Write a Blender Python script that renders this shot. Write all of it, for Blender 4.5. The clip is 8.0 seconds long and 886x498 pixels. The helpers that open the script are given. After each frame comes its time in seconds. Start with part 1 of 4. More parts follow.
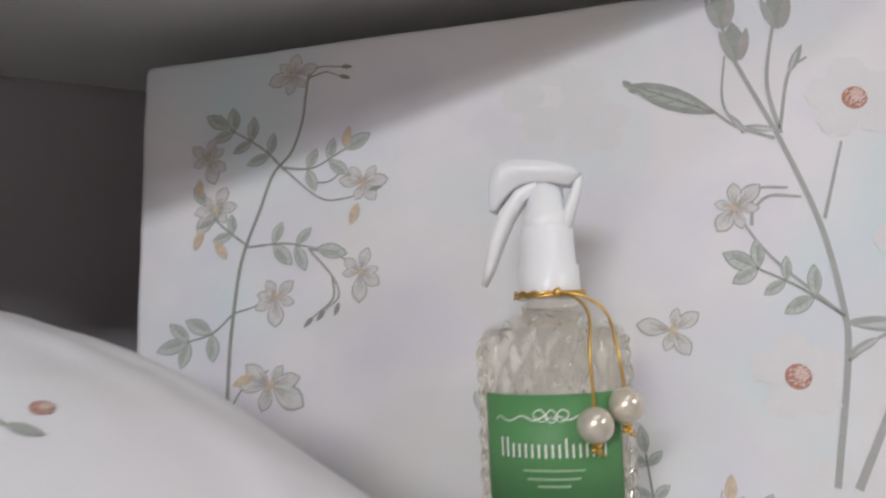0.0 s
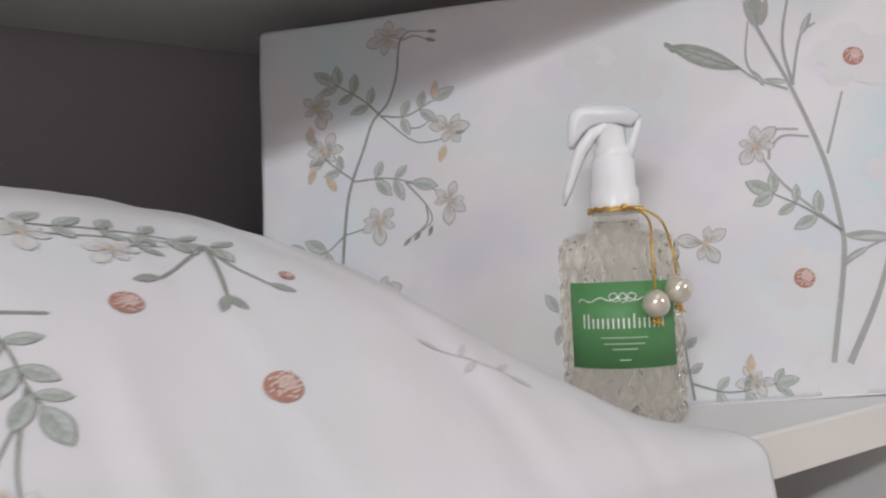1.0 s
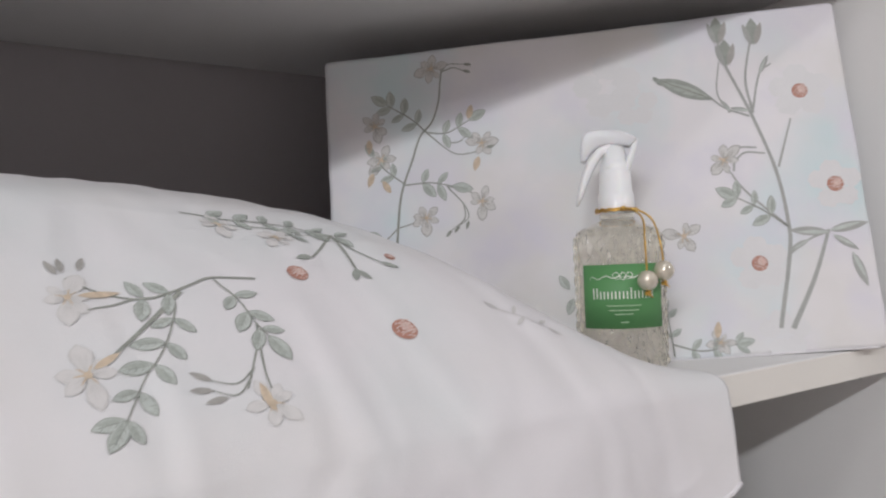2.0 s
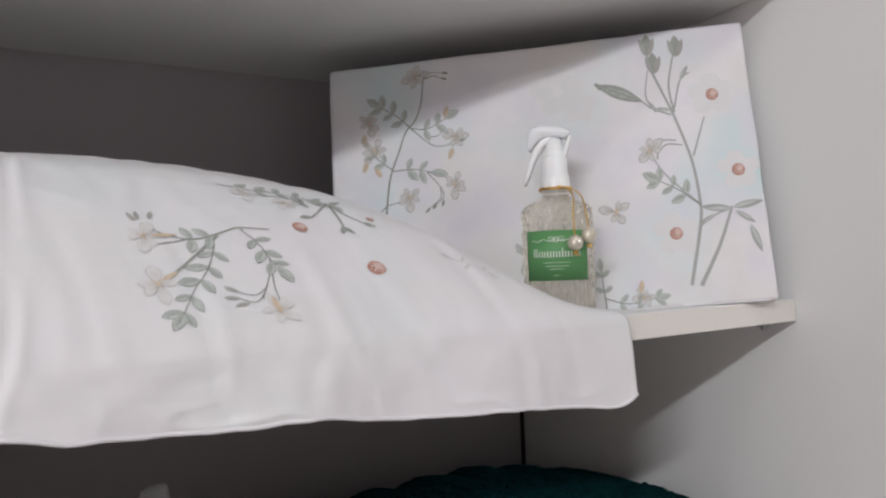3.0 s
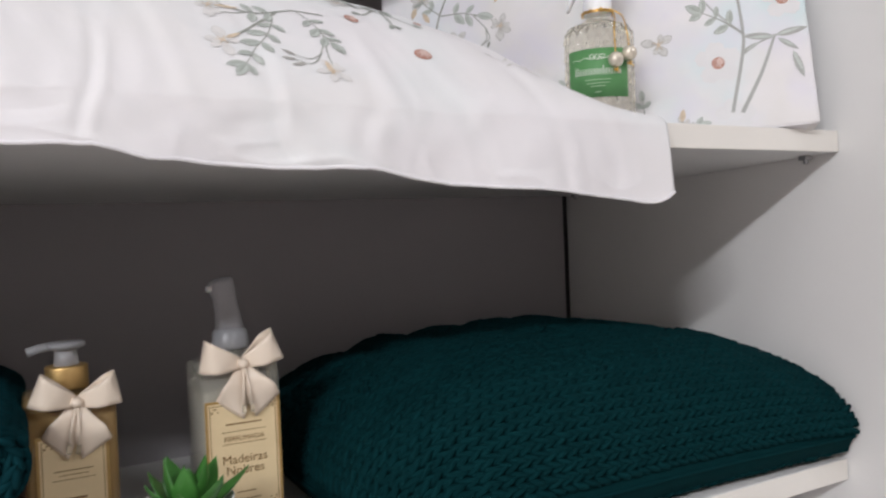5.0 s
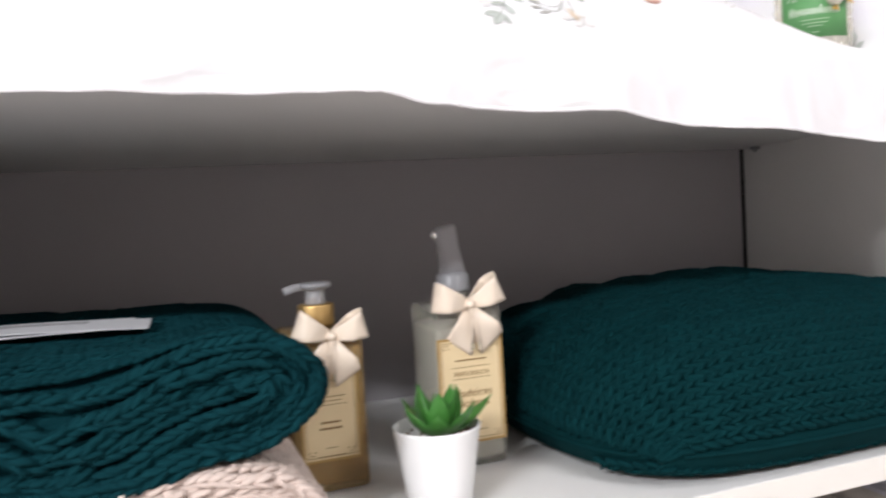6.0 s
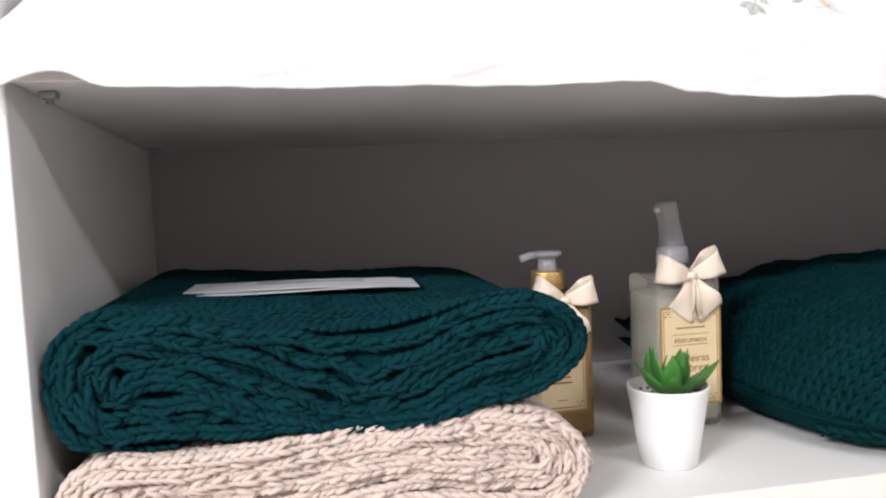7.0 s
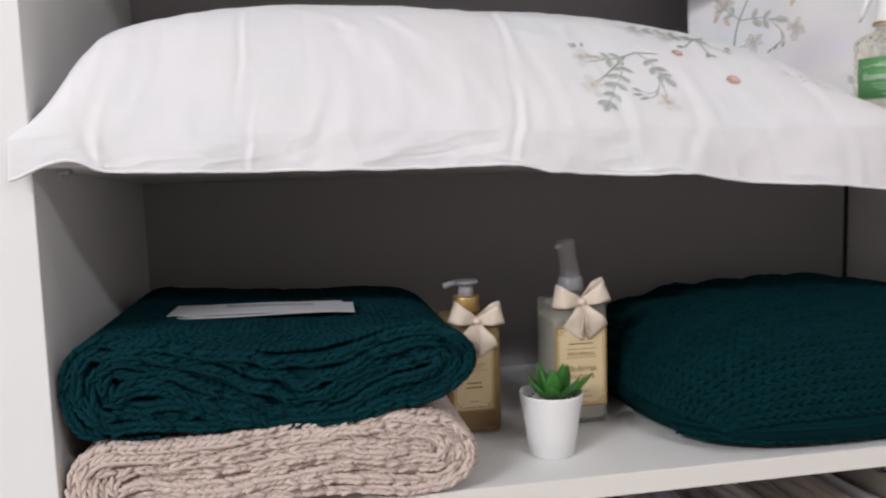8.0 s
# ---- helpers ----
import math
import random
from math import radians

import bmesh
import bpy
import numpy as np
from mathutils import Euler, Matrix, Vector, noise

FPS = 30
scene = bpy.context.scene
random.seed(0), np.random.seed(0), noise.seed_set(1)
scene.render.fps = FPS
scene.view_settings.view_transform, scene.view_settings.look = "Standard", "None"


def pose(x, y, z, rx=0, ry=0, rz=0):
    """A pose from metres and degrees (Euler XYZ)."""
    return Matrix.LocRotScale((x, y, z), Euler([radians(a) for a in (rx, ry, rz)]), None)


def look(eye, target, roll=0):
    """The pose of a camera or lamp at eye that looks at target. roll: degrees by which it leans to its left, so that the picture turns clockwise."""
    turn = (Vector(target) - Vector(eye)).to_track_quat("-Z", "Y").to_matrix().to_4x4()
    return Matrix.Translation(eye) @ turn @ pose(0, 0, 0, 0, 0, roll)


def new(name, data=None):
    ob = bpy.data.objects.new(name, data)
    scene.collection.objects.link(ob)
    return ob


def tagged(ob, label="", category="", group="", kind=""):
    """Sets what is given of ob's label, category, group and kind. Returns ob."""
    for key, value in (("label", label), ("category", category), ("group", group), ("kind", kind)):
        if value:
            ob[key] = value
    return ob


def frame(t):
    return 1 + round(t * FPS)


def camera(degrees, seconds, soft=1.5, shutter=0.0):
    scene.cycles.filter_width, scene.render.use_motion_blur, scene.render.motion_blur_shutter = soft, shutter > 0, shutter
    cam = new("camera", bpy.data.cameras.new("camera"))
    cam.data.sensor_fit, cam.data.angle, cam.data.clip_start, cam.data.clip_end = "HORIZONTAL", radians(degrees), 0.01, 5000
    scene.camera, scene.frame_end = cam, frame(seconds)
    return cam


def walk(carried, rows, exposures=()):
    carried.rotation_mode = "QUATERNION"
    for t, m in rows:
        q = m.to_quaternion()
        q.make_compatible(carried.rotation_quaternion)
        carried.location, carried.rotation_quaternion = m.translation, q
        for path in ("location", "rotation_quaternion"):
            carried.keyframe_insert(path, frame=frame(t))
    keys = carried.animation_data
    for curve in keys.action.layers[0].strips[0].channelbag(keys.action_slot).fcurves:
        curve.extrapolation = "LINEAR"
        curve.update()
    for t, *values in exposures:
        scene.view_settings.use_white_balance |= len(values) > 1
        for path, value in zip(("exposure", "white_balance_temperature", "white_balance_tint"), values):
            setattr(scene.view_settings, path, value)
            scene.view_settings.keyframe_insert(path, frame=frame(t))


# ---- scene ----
cam = camera(59.9, 8.0, 2.2, 0.4)
PATH = [
    (0, (0.571, -0.546, 0.394), (1.65, 1.131, 0.552), -2.4),
    (0.5, (0.53, -0.563, 0.382), (1.614, 1.115, 0.471), -2.5),
    (1, (0.485, -0.591, 0.372), (1.576, 1.085, 0.431), -2.7),
    (1.2, (0.464, -0.603, 0.373), (1.565, 1.066, 0.425), -2.6),
    (2.5, (0.355, -0.73, 0.358), (1.491, 0.915, 0.393), -2.5),
    (3, (0.342, -0.798, 0.339), (1.429, 0.88, 0.383), -2.2),
    (3.5, (0.346, -0.814, 0.314), (1.366, 0.906, 0.33), -1.9),
    (4, (0.354, -0.824, 0.282), (1.356, 0.907, 0.256), -2.0),
    (5.3, (0.313, -0.824, 0.214), (1.242, 0.947, 0.158), -2.7),
    (5.5, (0.301, -0.82, 0.216), (1.154, 0.986, 0.128), -2.7),
    (6, (0.242, -0.813, 0.203), (0.94, 1.058, 0.106), -3.3),
    (6.5, (0.193, -0.821, 0.202), (0.695, 1.11, 0.075), -3.2),
    (7, (0.152, -0.847, 0.21), (0.51, 1.115, 0.056), -2.5),
    (7.5, (0.169, -0.919, 0.238), (0.497, 1.047, 0.071), -2.0),
    (8, (0.191, -0.999, 0.266), (0.546, 0.959, 0.067), -1.7),
]
walk(cam, [(t, look(eye, target, roll)) for t, eye, target, roll in PATH],
     [(0, -0.18), (4.0, -0.16), (5.3, 0.36), (6.0, 0.82), (6.5, 1.0), (7.0, 0.85), (7.5, 0.24), (8.0, 0.10)])

# ---- light: ceiling battens in a closed room ----
world = bpy.data.worlds.new("world")
scene.world = world
world.use_nodes = True
world.node_tree.nodes["Background"].inputs["Color"].default_value = (0.9, 0.95, 1.0, 1)
world.node_tree.nodes["Background"].inputs["Strength"].default_value = 0.06
# place, length, width, power, tilt towards the cabinet
LAMPS = [(-1.75, -2.25, 1.48, 1.4, 0.10, 62.0, 35.0), (1.35, -2.50, 1.47, 1.0, 0.14, 14.0, 35.0), (0.35, -1.05, 1.50, 1.2, 0.14, 3.0, 0.0)]


# ---- helpers for building ----
def part(name, bm, material, parent=None, label="", smooth=False):
    me = bpy.data.meshes.new(name)
    bm.to_mesh(me)
    bm.free()
    me.materials.append(material)
    if smooth:
        for p in me.polygons:
            p.use_smooth = True
    ob = new(name, me)
    if parent:
        ob.parent = parent
    if label:
        ob["label"] = label
    return ob


def thing(name, label, category, loc=(0, 0, 0), group="", kind=""):
    ob = new(name)
    ob.empty_display_size = 0.02
    ob.location = loc
    return tagged(ob, label, category, group, kind)


def box_bm(lo, hi, bevel=0.0, seg=2):
    bm = bmesh.new()
    bmesh.ops.create_cube(bm, size=1)
    for v in bm.verts:
        v.co = Vector([lo[i] if v.co[i] < 0 else hi[i] for i in range(3)])
    if bevel:
        bmesh.ops.bevel(bm, geom=bm.edges[:], offset=bevel, segments=seg, profile=0.5, affect="EDGES")
    return bm


def lathe_bm(profile, n=40, sharp=()):
    """profile: (radius, z) from bottom to top, turned round z."""
    bm = bmesh.new()
    rings = []
    for r, z in profile:
        if r < 1e-6:
            rings.append([bm.verts.new((0, 0, z))])
        else:
            rings.append([bm.verts.new((r * math.cos(2 * math.pi * k / n), r * math.sin(2 * math.pi * k / n), z)) for k in range(n)])
    for a, b in zip(rings, rings[1:]):
        for k in range(n):
            f = [a[k % len(a)], a[(k + 1) % len(a)], b[(k + 1) % len(b)], b[k % len(b)]]
            f = list(dict.fromkeys(f))
            if len(f) > 2:
                bm.faces.new(f)
    return bm


def grid_mesh(name, pts, material, parent=None, label="", close_u=False):
    """A smooth mesh from an array of points (nu, nv, 3)."""
    nu, nv = pts.shape[:2]
    idx = np.arange(nu * nv).reshape(nu, nv)
    faces = []
    for i in range(nu if close_u else nu - 1):
        k = (i + 1) % nu
        for j in range(nv - 1):
            faces.append((int(idx[i, j]), int(idx[k, j]), int(idx[k, j + 1]), int(idx[i, j + 1])))
    me = bpy.data.meshes.new(name)
    me.from_pydata(pts.reshape(-1, 3).tolist(), [], faces)
    me.materials.append(material)
    for p in me.polygons:
        p.use_smooth = True
    ob = new(name, me)
    if parent:
        ob.parent = parent
    if label:
        ob["label"] = label
    return ob


TABLES = {}


def interp(x, table):
    """Straight-line reading of a table of (x, y) pairs, kept as arrays after its first use."""
    kept = TABLES.get(id(table))
    if kept is None or kept[0] is not table:
        xs, ys = zip(*table)
        kept = TABLES[id(table)] = (table, np.array(xs, float), np.array(ys, float))
    return np.interp(x, kept[1], kept[2])


# ---- materials ----
def material(name, color, rough=0.6, metal=0.0, spread=0.06, scale=30.0, fine=400.0, bump=0.1, fine_bump=0.05, sheen=0.0, coat=0.0, sss=0.0, transmission=0.0, ior=1.45, stretch=(1, 1, 1), island=0.0, spec=0.5, wash=()):
    m = bpy.data.materials.new(name)
    m.use_nodes = True
    nt = m.node_tree
    b = nt.nodes["Principled BSDF"]
    b.inputs["Roughness"].default_value = rough
    b.inputs["Specular IOR Level"].default_value = spec
    b.inputs["Metallic"].default_value = metal
    b.inputs["Sheen Weight"].default_value = sheen
    b.inputs["Coat Weight"].default_value = coat
    b.inputs["Subsurface Weight"].default_value = sss
    b.inputs["Subsurface Radius"].default_value = (0.004, 0.003, 0.002)
    b.inputs["Transmission Weight"].default_value = transmission
    b.inputs["IOR"].default_value = ior
    tc = nt.nodes.new("ShaderNodeTexCoord")
    mp = nt.nodes.new("ShaderNodeMapping")
    mp.inputs["Scale"].default_value = stretch
    nt.links.new(tc.outputs["Object"], mp.inputs["Vector"])
    n1 = nt.nodes.new("ShaderNodeTexNoise")
    n1.inputs["Scale"].default_value = scale
    n1.inputs["Detail"].default_value = 5
    n2 = nt.nodes.new("ShaderNodeTexNoise")
    n2.inputs["Scale"].default_value = fine
    n2.inputs["Detail"].default_value = 2
    for n in (n1, n2):
        nt.links.new(mp.outputs["Vector"], n.inputs["Vector"])
    mix = nt.nodes.new("ShaderNodeMix")
    mix.data_type = "RGBA"
    c = Vector(color)
    mix.inputs["A"].default_value = (*(c * (1 - spread)), 1)
    mix.inputs["B"].default_value = (*[min(1, v) for v in c * (1 + spread)], 1)
    add = nt.nodes.new("ShaderNodeMath")
    add.operation = "MULTIPLY_ADD"
    add.inputs[1].default_value = 0.4
    nt.links.new(n2.outputs["Fac"], add.inputs[0])
    half = nt.nodes.new("ShaderNodeMath")
    half.operation = "MULTIPLY"
    half.inputs[1].default_value = 0.6
    nt.links.new(n1.outputs["Fac"], half.inputs[0])
    nt.links.new(half.outputs[0], add.inputs[2])
    fac = add.outputs[0]
    if island:
        geo = nt.nodes.new("ShaderNodeNewGeometry")
        isl = nt.nodes.new("ShaderNodeMath")
        isl.operation = "MULTIPLY_ADD"
        isl.inputs[1].default_value = island
        nt.links.new(geo.outputs["Random Per Island"], isl.inputs[0])
        nt.links.new(fac, isl.inputs[2])
        fac = isl.outputs[0]
    nt.links.new(fac, mix.inputs["Factor"])
    colour = mix.outputs["Result"]
    for k, tone in enumerate(wash):
        nz = nt.nodes.new("ShaderNodeTexNoise")
        nz.inputs["Scale"].default_value = 9.0 + 5 * k
        nz.inputs["Detail"].default_value = 4
        mv = nt.nodes.new("ShaderNodeMapping")
        mv.inputs["Location"].default_value = (3.7 * k, 1.3, 0.4 * k)
        nt.links.new(tc.outputs["Object"], mv.inputs["Vector"])
        nt.links.new(mv.outputs["Vector"], nz.inputs["Vector"])
        rg = nt.nodes.new("ShaderNodeMapRange")
        rg.inputs["From Min"].default_value, rg.inputs["From Max"].default_value = 0.46, 0.68
        rg.inputs["To Max"].default_value = 0.9
        nt.links.new(nz.outputs["Fac"], rg.inputs["Value"])
        mw = nt.nodes.new("ShaderNodeMix")
        mw.data_type = "RGBA"
        mw.inputs["B"].default_value = (*tone, 1)
        nt.links.new(rg.outputs["Result"], mw.inputs["Factor"])
        nt.links.new(colour, mw.inputs["A"])
        colour = mw.outputs["Result"]
    nt.links.new(colour, b.inputs["Base Color"])
    if bump or fine_bump:
        b1 = nt.nodes.new("ShaderNodeBump")
        b1.inputs["Strength"].default_value = bump
        b1.inputs["Distance"].default_value = 0.002
        nt.links.new(n1.outputs["Fac"], b1.inputs["Height"])
        b2 = nt.nodes.new("ShaderNodeBump")
        b2.inputs["Strength"].default_value = fine_bump
        b2.inputs["Distance"].default_value = 0.0005
        nt.links.new(n2.outputs["Fac"], b2.inputs["Height"])
        nt.links.new(b1.outputs["Normal"], b2.inputs["Normal"])
        nt.links.new(b2.outputs["Normal"], b.inputs["Normal"])
    return m


M_PANEL = material("white laminate", (0.78, 0.77, 0.755), 0.5, spread=0.02, bump=0.02, fine_bump=0.03)
M_BACK = material("grey back panel", (0.37, 0.352, 0.362), 0.65, spread=0.07, scale=9, bump=0.03)
M_WASH = material("washed print cotton", (0.78, 0.755, 0.765), 0.9, spread=0.035, scale=11, fine=1400, bump=0.12, fine_bump=0.2, wash=((0.61, 0.725, 0.735), (0.735, 0.71, 0.69), (0.71, 0.685, 0.745)))
M_CASE = material("printed pillow cotton", (0.765, 0.742, 0.752), 0.9, spread=0.04, scale=26, fine=1400, bump=0.42, fine_bump=0.2, wash=((0.71, 0.728, 0.725), (0.745, 0.725, 0.72)))
# Teal knit again, darkened: the cushion's shade is put into the colour.
M_TEAL_SHADED = material("shaded teal knit wool", (0.0019, 0.021, 0.024), 0.95, spread=0.35, scale=60, fine=900, bump=0.2, fine_bump=0.5, island=0.35, spec=0.05)
M_HONEY = material("honey glass", (0.80, 0.58, 0.28), 0.06, spread=0.04, bump=0.0, fine_bump=0.0, transmission=0.75, ior=1.4)
M_SPECK = material("print pale speck", (0.72, 0.60, 0.55), 0.9, spread=0.2, scale=200)
M_GAP_SHADE = material("painted gap shade", (0.03, 0.028, 0.028), 0.8)
M_PALE = material("print pale petal", (0.70, 0.68, 0.665), 0.9, spread=0.1, scale=150)
M_BRONZE = material("bronze label border", (0.42, 0.26, 0.09), 0.45, 0.3, spread=0.3, scale=300)
M_BLUSH = material("print pink", (0.66, 0.45, 0.40), 0.9, spread=0.3, scale=400)
M_STEEL = material("grey metal", (0.35, 0.35, 0.36), 0.4, 0.9)
M_COTTON = material("white cotton", (0.76, 0.738, 0.75), 0.9, spread=0.04, scale=26, fine=1400, bump=0.42, fine_bump=0.2)
M_TEAL = material("teal knit wool", (0.0030, 0.026, 0.032), 0.95, spread=0.35, scale=60, fine=900, bump=0.2, fine_bump=0.5, island=0.35, spec=0.05)
M_BEIGE = material("blush knit cotton", (0.58, 0.475, 0.42), 0.95, spread=0.12, scale=60, fine=900, bump=0.2, fine_bump=0.5, island=0.3, spec=0.1)
M_WALL = material("painted plaster", (0.63, 0.585, 0.56), 0.8, spread=0.03, scale=6)
M_FLOOR = material("pale floor tile", (0.56, 0.52, 0.50), 0.4, spread=0.06, scale=3)
M_POT = material("white glazed ceramic", (0.85, 0.84, 0.83), 0.4, spread=0.015, bump=0.02, fine_bump=0.02)
M_SOIL = material("potting gravel", (0.22, 0.16, 0.11), 0.9, spread=0.5, scale=250, bump=0.8)
M_GLASS = material("clear glass", (0.97, 0.94, 0.82), 0.03, spread=0.01, bump=0.0, fine_bump=0.0, transmission=0.86, ior=1.4)
M_CUT = material("cut glass", (1.0, 0.965, 0.86), 0.03, spread=0.01, bump=0.0, fine_bump=0.0, transmission=0.93, ior=1.2, coat=1.0)
M_FROST = material("thin white plastic", (0.90, 0.90, 0.91), 0.25, spread=0.01, bump=0.0, fine_bump=0.0, transmission=0.35, ior=1.3, sss=0.1)
M_LIQUID = material("cloudy room scent", (0.78, 0.77, 0.74), 0.25, spread=0.03, bump=0.0, fine_bump=0.0, transmission=0.35, ior=1.33)
M_AMBER = material("amber soap", (0.52, 0.31, 0.11), 0.12, spread=0.1, bump=0.0, fine_bump=0.0, transmission=0.35, ior=1.36)
M_PLASTIC = material("white moulded plastic", (0.88, 0.88, 0.88), 0.28, spread=0.01, bump=0.0, fine_bump=0.0, sss=0.15)
M_MILKY = material("frosted translucent plastic", (0.80, 0.80, 0.83), 0.3, spread=0.02, bump=0.0, fine_bump=0.0, transmission=0.72, ior=1.4)
M_GOLD = material("brushed gold", (0.66, 0.44, 0.18), 0.42, 0.85, spread=0.1)
M_WIRE = material("gold wire", (0.72, 0.45, 0.12), 0.3, 0.9, spread=0.2, scale=600)
M_PEARL = material("pearl bead", (0.70, 0.64, 0.53), 0.2, metal=0.45, spread=0.06, scale=80, bump=0.03, coat=1.0)
M_GREEN = material("green paper label", (0.105, 0.285, 0.105), 0.5, spread=0.05, scale=60)
M_CREAM = material("cream paper label", (0.76, 0.60, 0.36), 0.55, spread=0.07, scale=80)
M_BROWN = material("brown label ink", (0.22, 0.12, 0.04), 0.5, spread=0.2, scale=80)
M_INK = material("white label ink", (0.80, 0.82, 0.74), 0.6, spread=0.03)
M_INK_PALE = material("pale green label ink", (0.36, 0.52, 0.33), 0.6, spread=0.05)
M_RIBBON = material("champagne satin", (0.84, 0.71, 0.58), 0.27, spread=0.08, scale=40, fine=1200, fine_bump=0.1)
M_LEAF = material("succulent leaf", (0.055, 0.20, 0.036), 0.42, spread=0.35, scale=70, coat=0.15)
M_PAPER = material("white printed paper", (0.58, 0.58, 0.60), 0.6, spread=0.02)
M_GREY = material("grey print", (0.33, 0.33, 0.34), 0.7)
M_STEM = material("print stem grey green", (0.31, 0.32, 0.285), 0.9, spread=0.3, scale=160)
M_STEM_SOFT = material("print broad stem", (0.40, 0.405, 0.385), 0.9, spread=0.2, scale=160)
M_PLEAF = material("print leaf grey green", (0.53, 0.565, 0.53), 0.9, spread=0.28, scale=150)
M_PLEAF_C = material("print leaf half shade", (0.43, 0.46, 0.42), 0.9, spread=0.3, scale=150)
M_PLEAF_B = material("print leaf shade", (0.345, 0.365, 0.33), 0.9, spread=0.25, scale=150)
M_PETAL = material("print petal taupe", (0.635, 0.62, 0.60), 0.9, spread=0.25, scale=150)
M_PETAL_B = material("print petal outline", (0.40, 0.385, 0.36), 0.9, spread=0.3, scale=150)
M_GHOST = material("print faint petal", (0.725, 0.715, 0.715), 0.9, spread=0.06, scale=60)
M_RED = material("print red centre", (0.47, 0.235, 0.18), 0.9, spread=0.4, scale=700)
M_OCHRE = material("print ochre", (0.60, 0.49, 0.37), 0.9, spread=0.4, scale=200)

# ---- the room ----
tagged(part("floor", box_bm((-2.6, -3.4, -1.15), (2.5, 0.35, -1.05)), M_FLOOR), kind="structure")
tagged(part("ceiling", box_bm((-2.6, -3.4, 1.56), (2.5, 0.35, 1.66)), M_WALL), kind="structure")
tagged(part("wall_north", box_bm((-2.6, 0.25, -1.05), (2.5, 0.35, 1.56)), M_WALL), kind="structure")
tagged(part("wall_south", box_bm((-2.6, -3.4, -1.05), (2.5, -3.3, 1.56)), M_WALL), kind="structure")
tagged(part("wall_west", box_bm((-2.7, -3.4, -1.05), (-2.6, 0.35, 1.56)), M_WALL), kind="structure")
tagged(part("wall_east", box_bm((2.5, -3.4, -1.05), (2.6, 0.35, 1.56)), M_WALL), kind="structure")
for lx, ly, lz, length, wide, power, tilt in LAMPS:
    batten = thing("ceiling_light", "long white ceiling batten light with a glowing diffuser", "ceiling light", (lx, ly, lz), "ceiling battens")
    batten.rotation_euler = (radians(tilt), 0, 0)
    part("housing", box_bm((-length / 2, -wide / 2, 0.0), (length / 2, wide / 2, 0.06), 0.006), M_PANEL, batten)
    lamp = bpy.data.lights.new("tube", "AREA")
    lamp.shape, lamp.size, lamp.size_y, lamp.energy, lamp.color = "RECTANGLE", length, wide, power, (0.965, 0.985, 1.035)
    tube = new("tube", lamp)
    tube.parent = batten
    tube.matrix_local = pose(0, 0, -0.005)

# ---- the cabinet ----
W, D = 0.979, 0.39
UNDER = [(-0.52, 0.283), (-D, 0.278), (0.0, 0.262)]
ROOF = [(-0.52, 0.586), (-0.40, 0.578), (0.0, 0.552)]
TH = 0.0195


def shelf_top(y):
    return float(interp(y, UNDER)) + TH


def slab_bm(x0, x1, y0, y1, zf, thick):
    bm = box_bm((x0, y0, 0), (x1, y1, thick), 0.0008, 1)
    for v in bm.verts:
        v.co.z += float(interp(v.co.y, zf))
    return bm


cabinet = thing("open_cabinet", "open white laminate cabinet with grey back and fixed shelves", "cabinet")
part("side_panel", box_bm((-0.055, -0.395, -1.04), (0.0, 0.0, 1.0), 0.001), M_PANEL, cabinet)
part("side_panel", box_bm((W, -0.53, -1.04), (W + 0.05, 0.02, 1.0), 0.001), M_PANEL, cabinet)
part("back_panel", box_bm((-0.055, 0.0005, -1.04), (W - 0.010, 0.012, 1.0)), M_BACK, cabinet, "dull grey back panel")
# Added strip fills the gap; its dark colour stands for the shade inside.
part("gap_shade", box_bm((W - 0.0098, 0.004, -1.04), (W - 0.0002, 0.012, 1.0)), M_GAP_SHADE, cabinet, "dark gap beside the back panel")
part("shelf", slab_bm(0.0015, W - 0.0015, -D, -0.001, UNDER, TH), M_PANEL, cabinet)
M_EDGE = material("cream edge band", (0.79, 0.755, 0.70), 0.5, spread=0.03, bump=0.02)
for z0 in (float(interp(-D, UNDER)), -0.019, -0.33):
    part("edge_band", box_bm((0.0015, -D - 0.0010, z0), (W - 0.0015, -D - 0.0001, z0 + 0.019), 0.0003, 1), M_EDGE, cabinet, "cream plastic edge band")
for px, py in ((0.012, -0.36), (0.012, -0.03), (W - 0.012, -0.365), (W - 0.012, -0.03)):
    pin = box_bm((-0.005, -0.004, -0.004), (0.005, 0.004, 0.0), 0.001)
    bmesh.ops.create_cone(pin, cap_ends=True, segments=12, radius1=0.0022, radius2=0.0022, depth=0.004, matrix=Matrix.Translation((0, 0, -0.005)))
    bmesh.ops.translate(pin, verts=pin.verts[:], vec=(px, py, float(interp(py, UNDER)) - 0.0002))
    part("shelf_pin", pin, M_STEEL, cabinet, "small grey metal shelf pin")
part("shelf", slab_bm(0.0015, W - 0.0015, -D, -0.001, [(-1, -0.019), (0, -0.019)], 0.019), M_PANEL, cabinet)
part("shelf", slab_bm(0.0015, W - 0.0015, -D, -0.001, [(-1, -0.33), (0, -0.33)], 0.019), M_PANEL, cabinet)
part("top_shelf", slab_bm(0.0015, W - 0.0015, -0.40, -0.001, ROOF, 0.02), M_PANEL, cabinet)

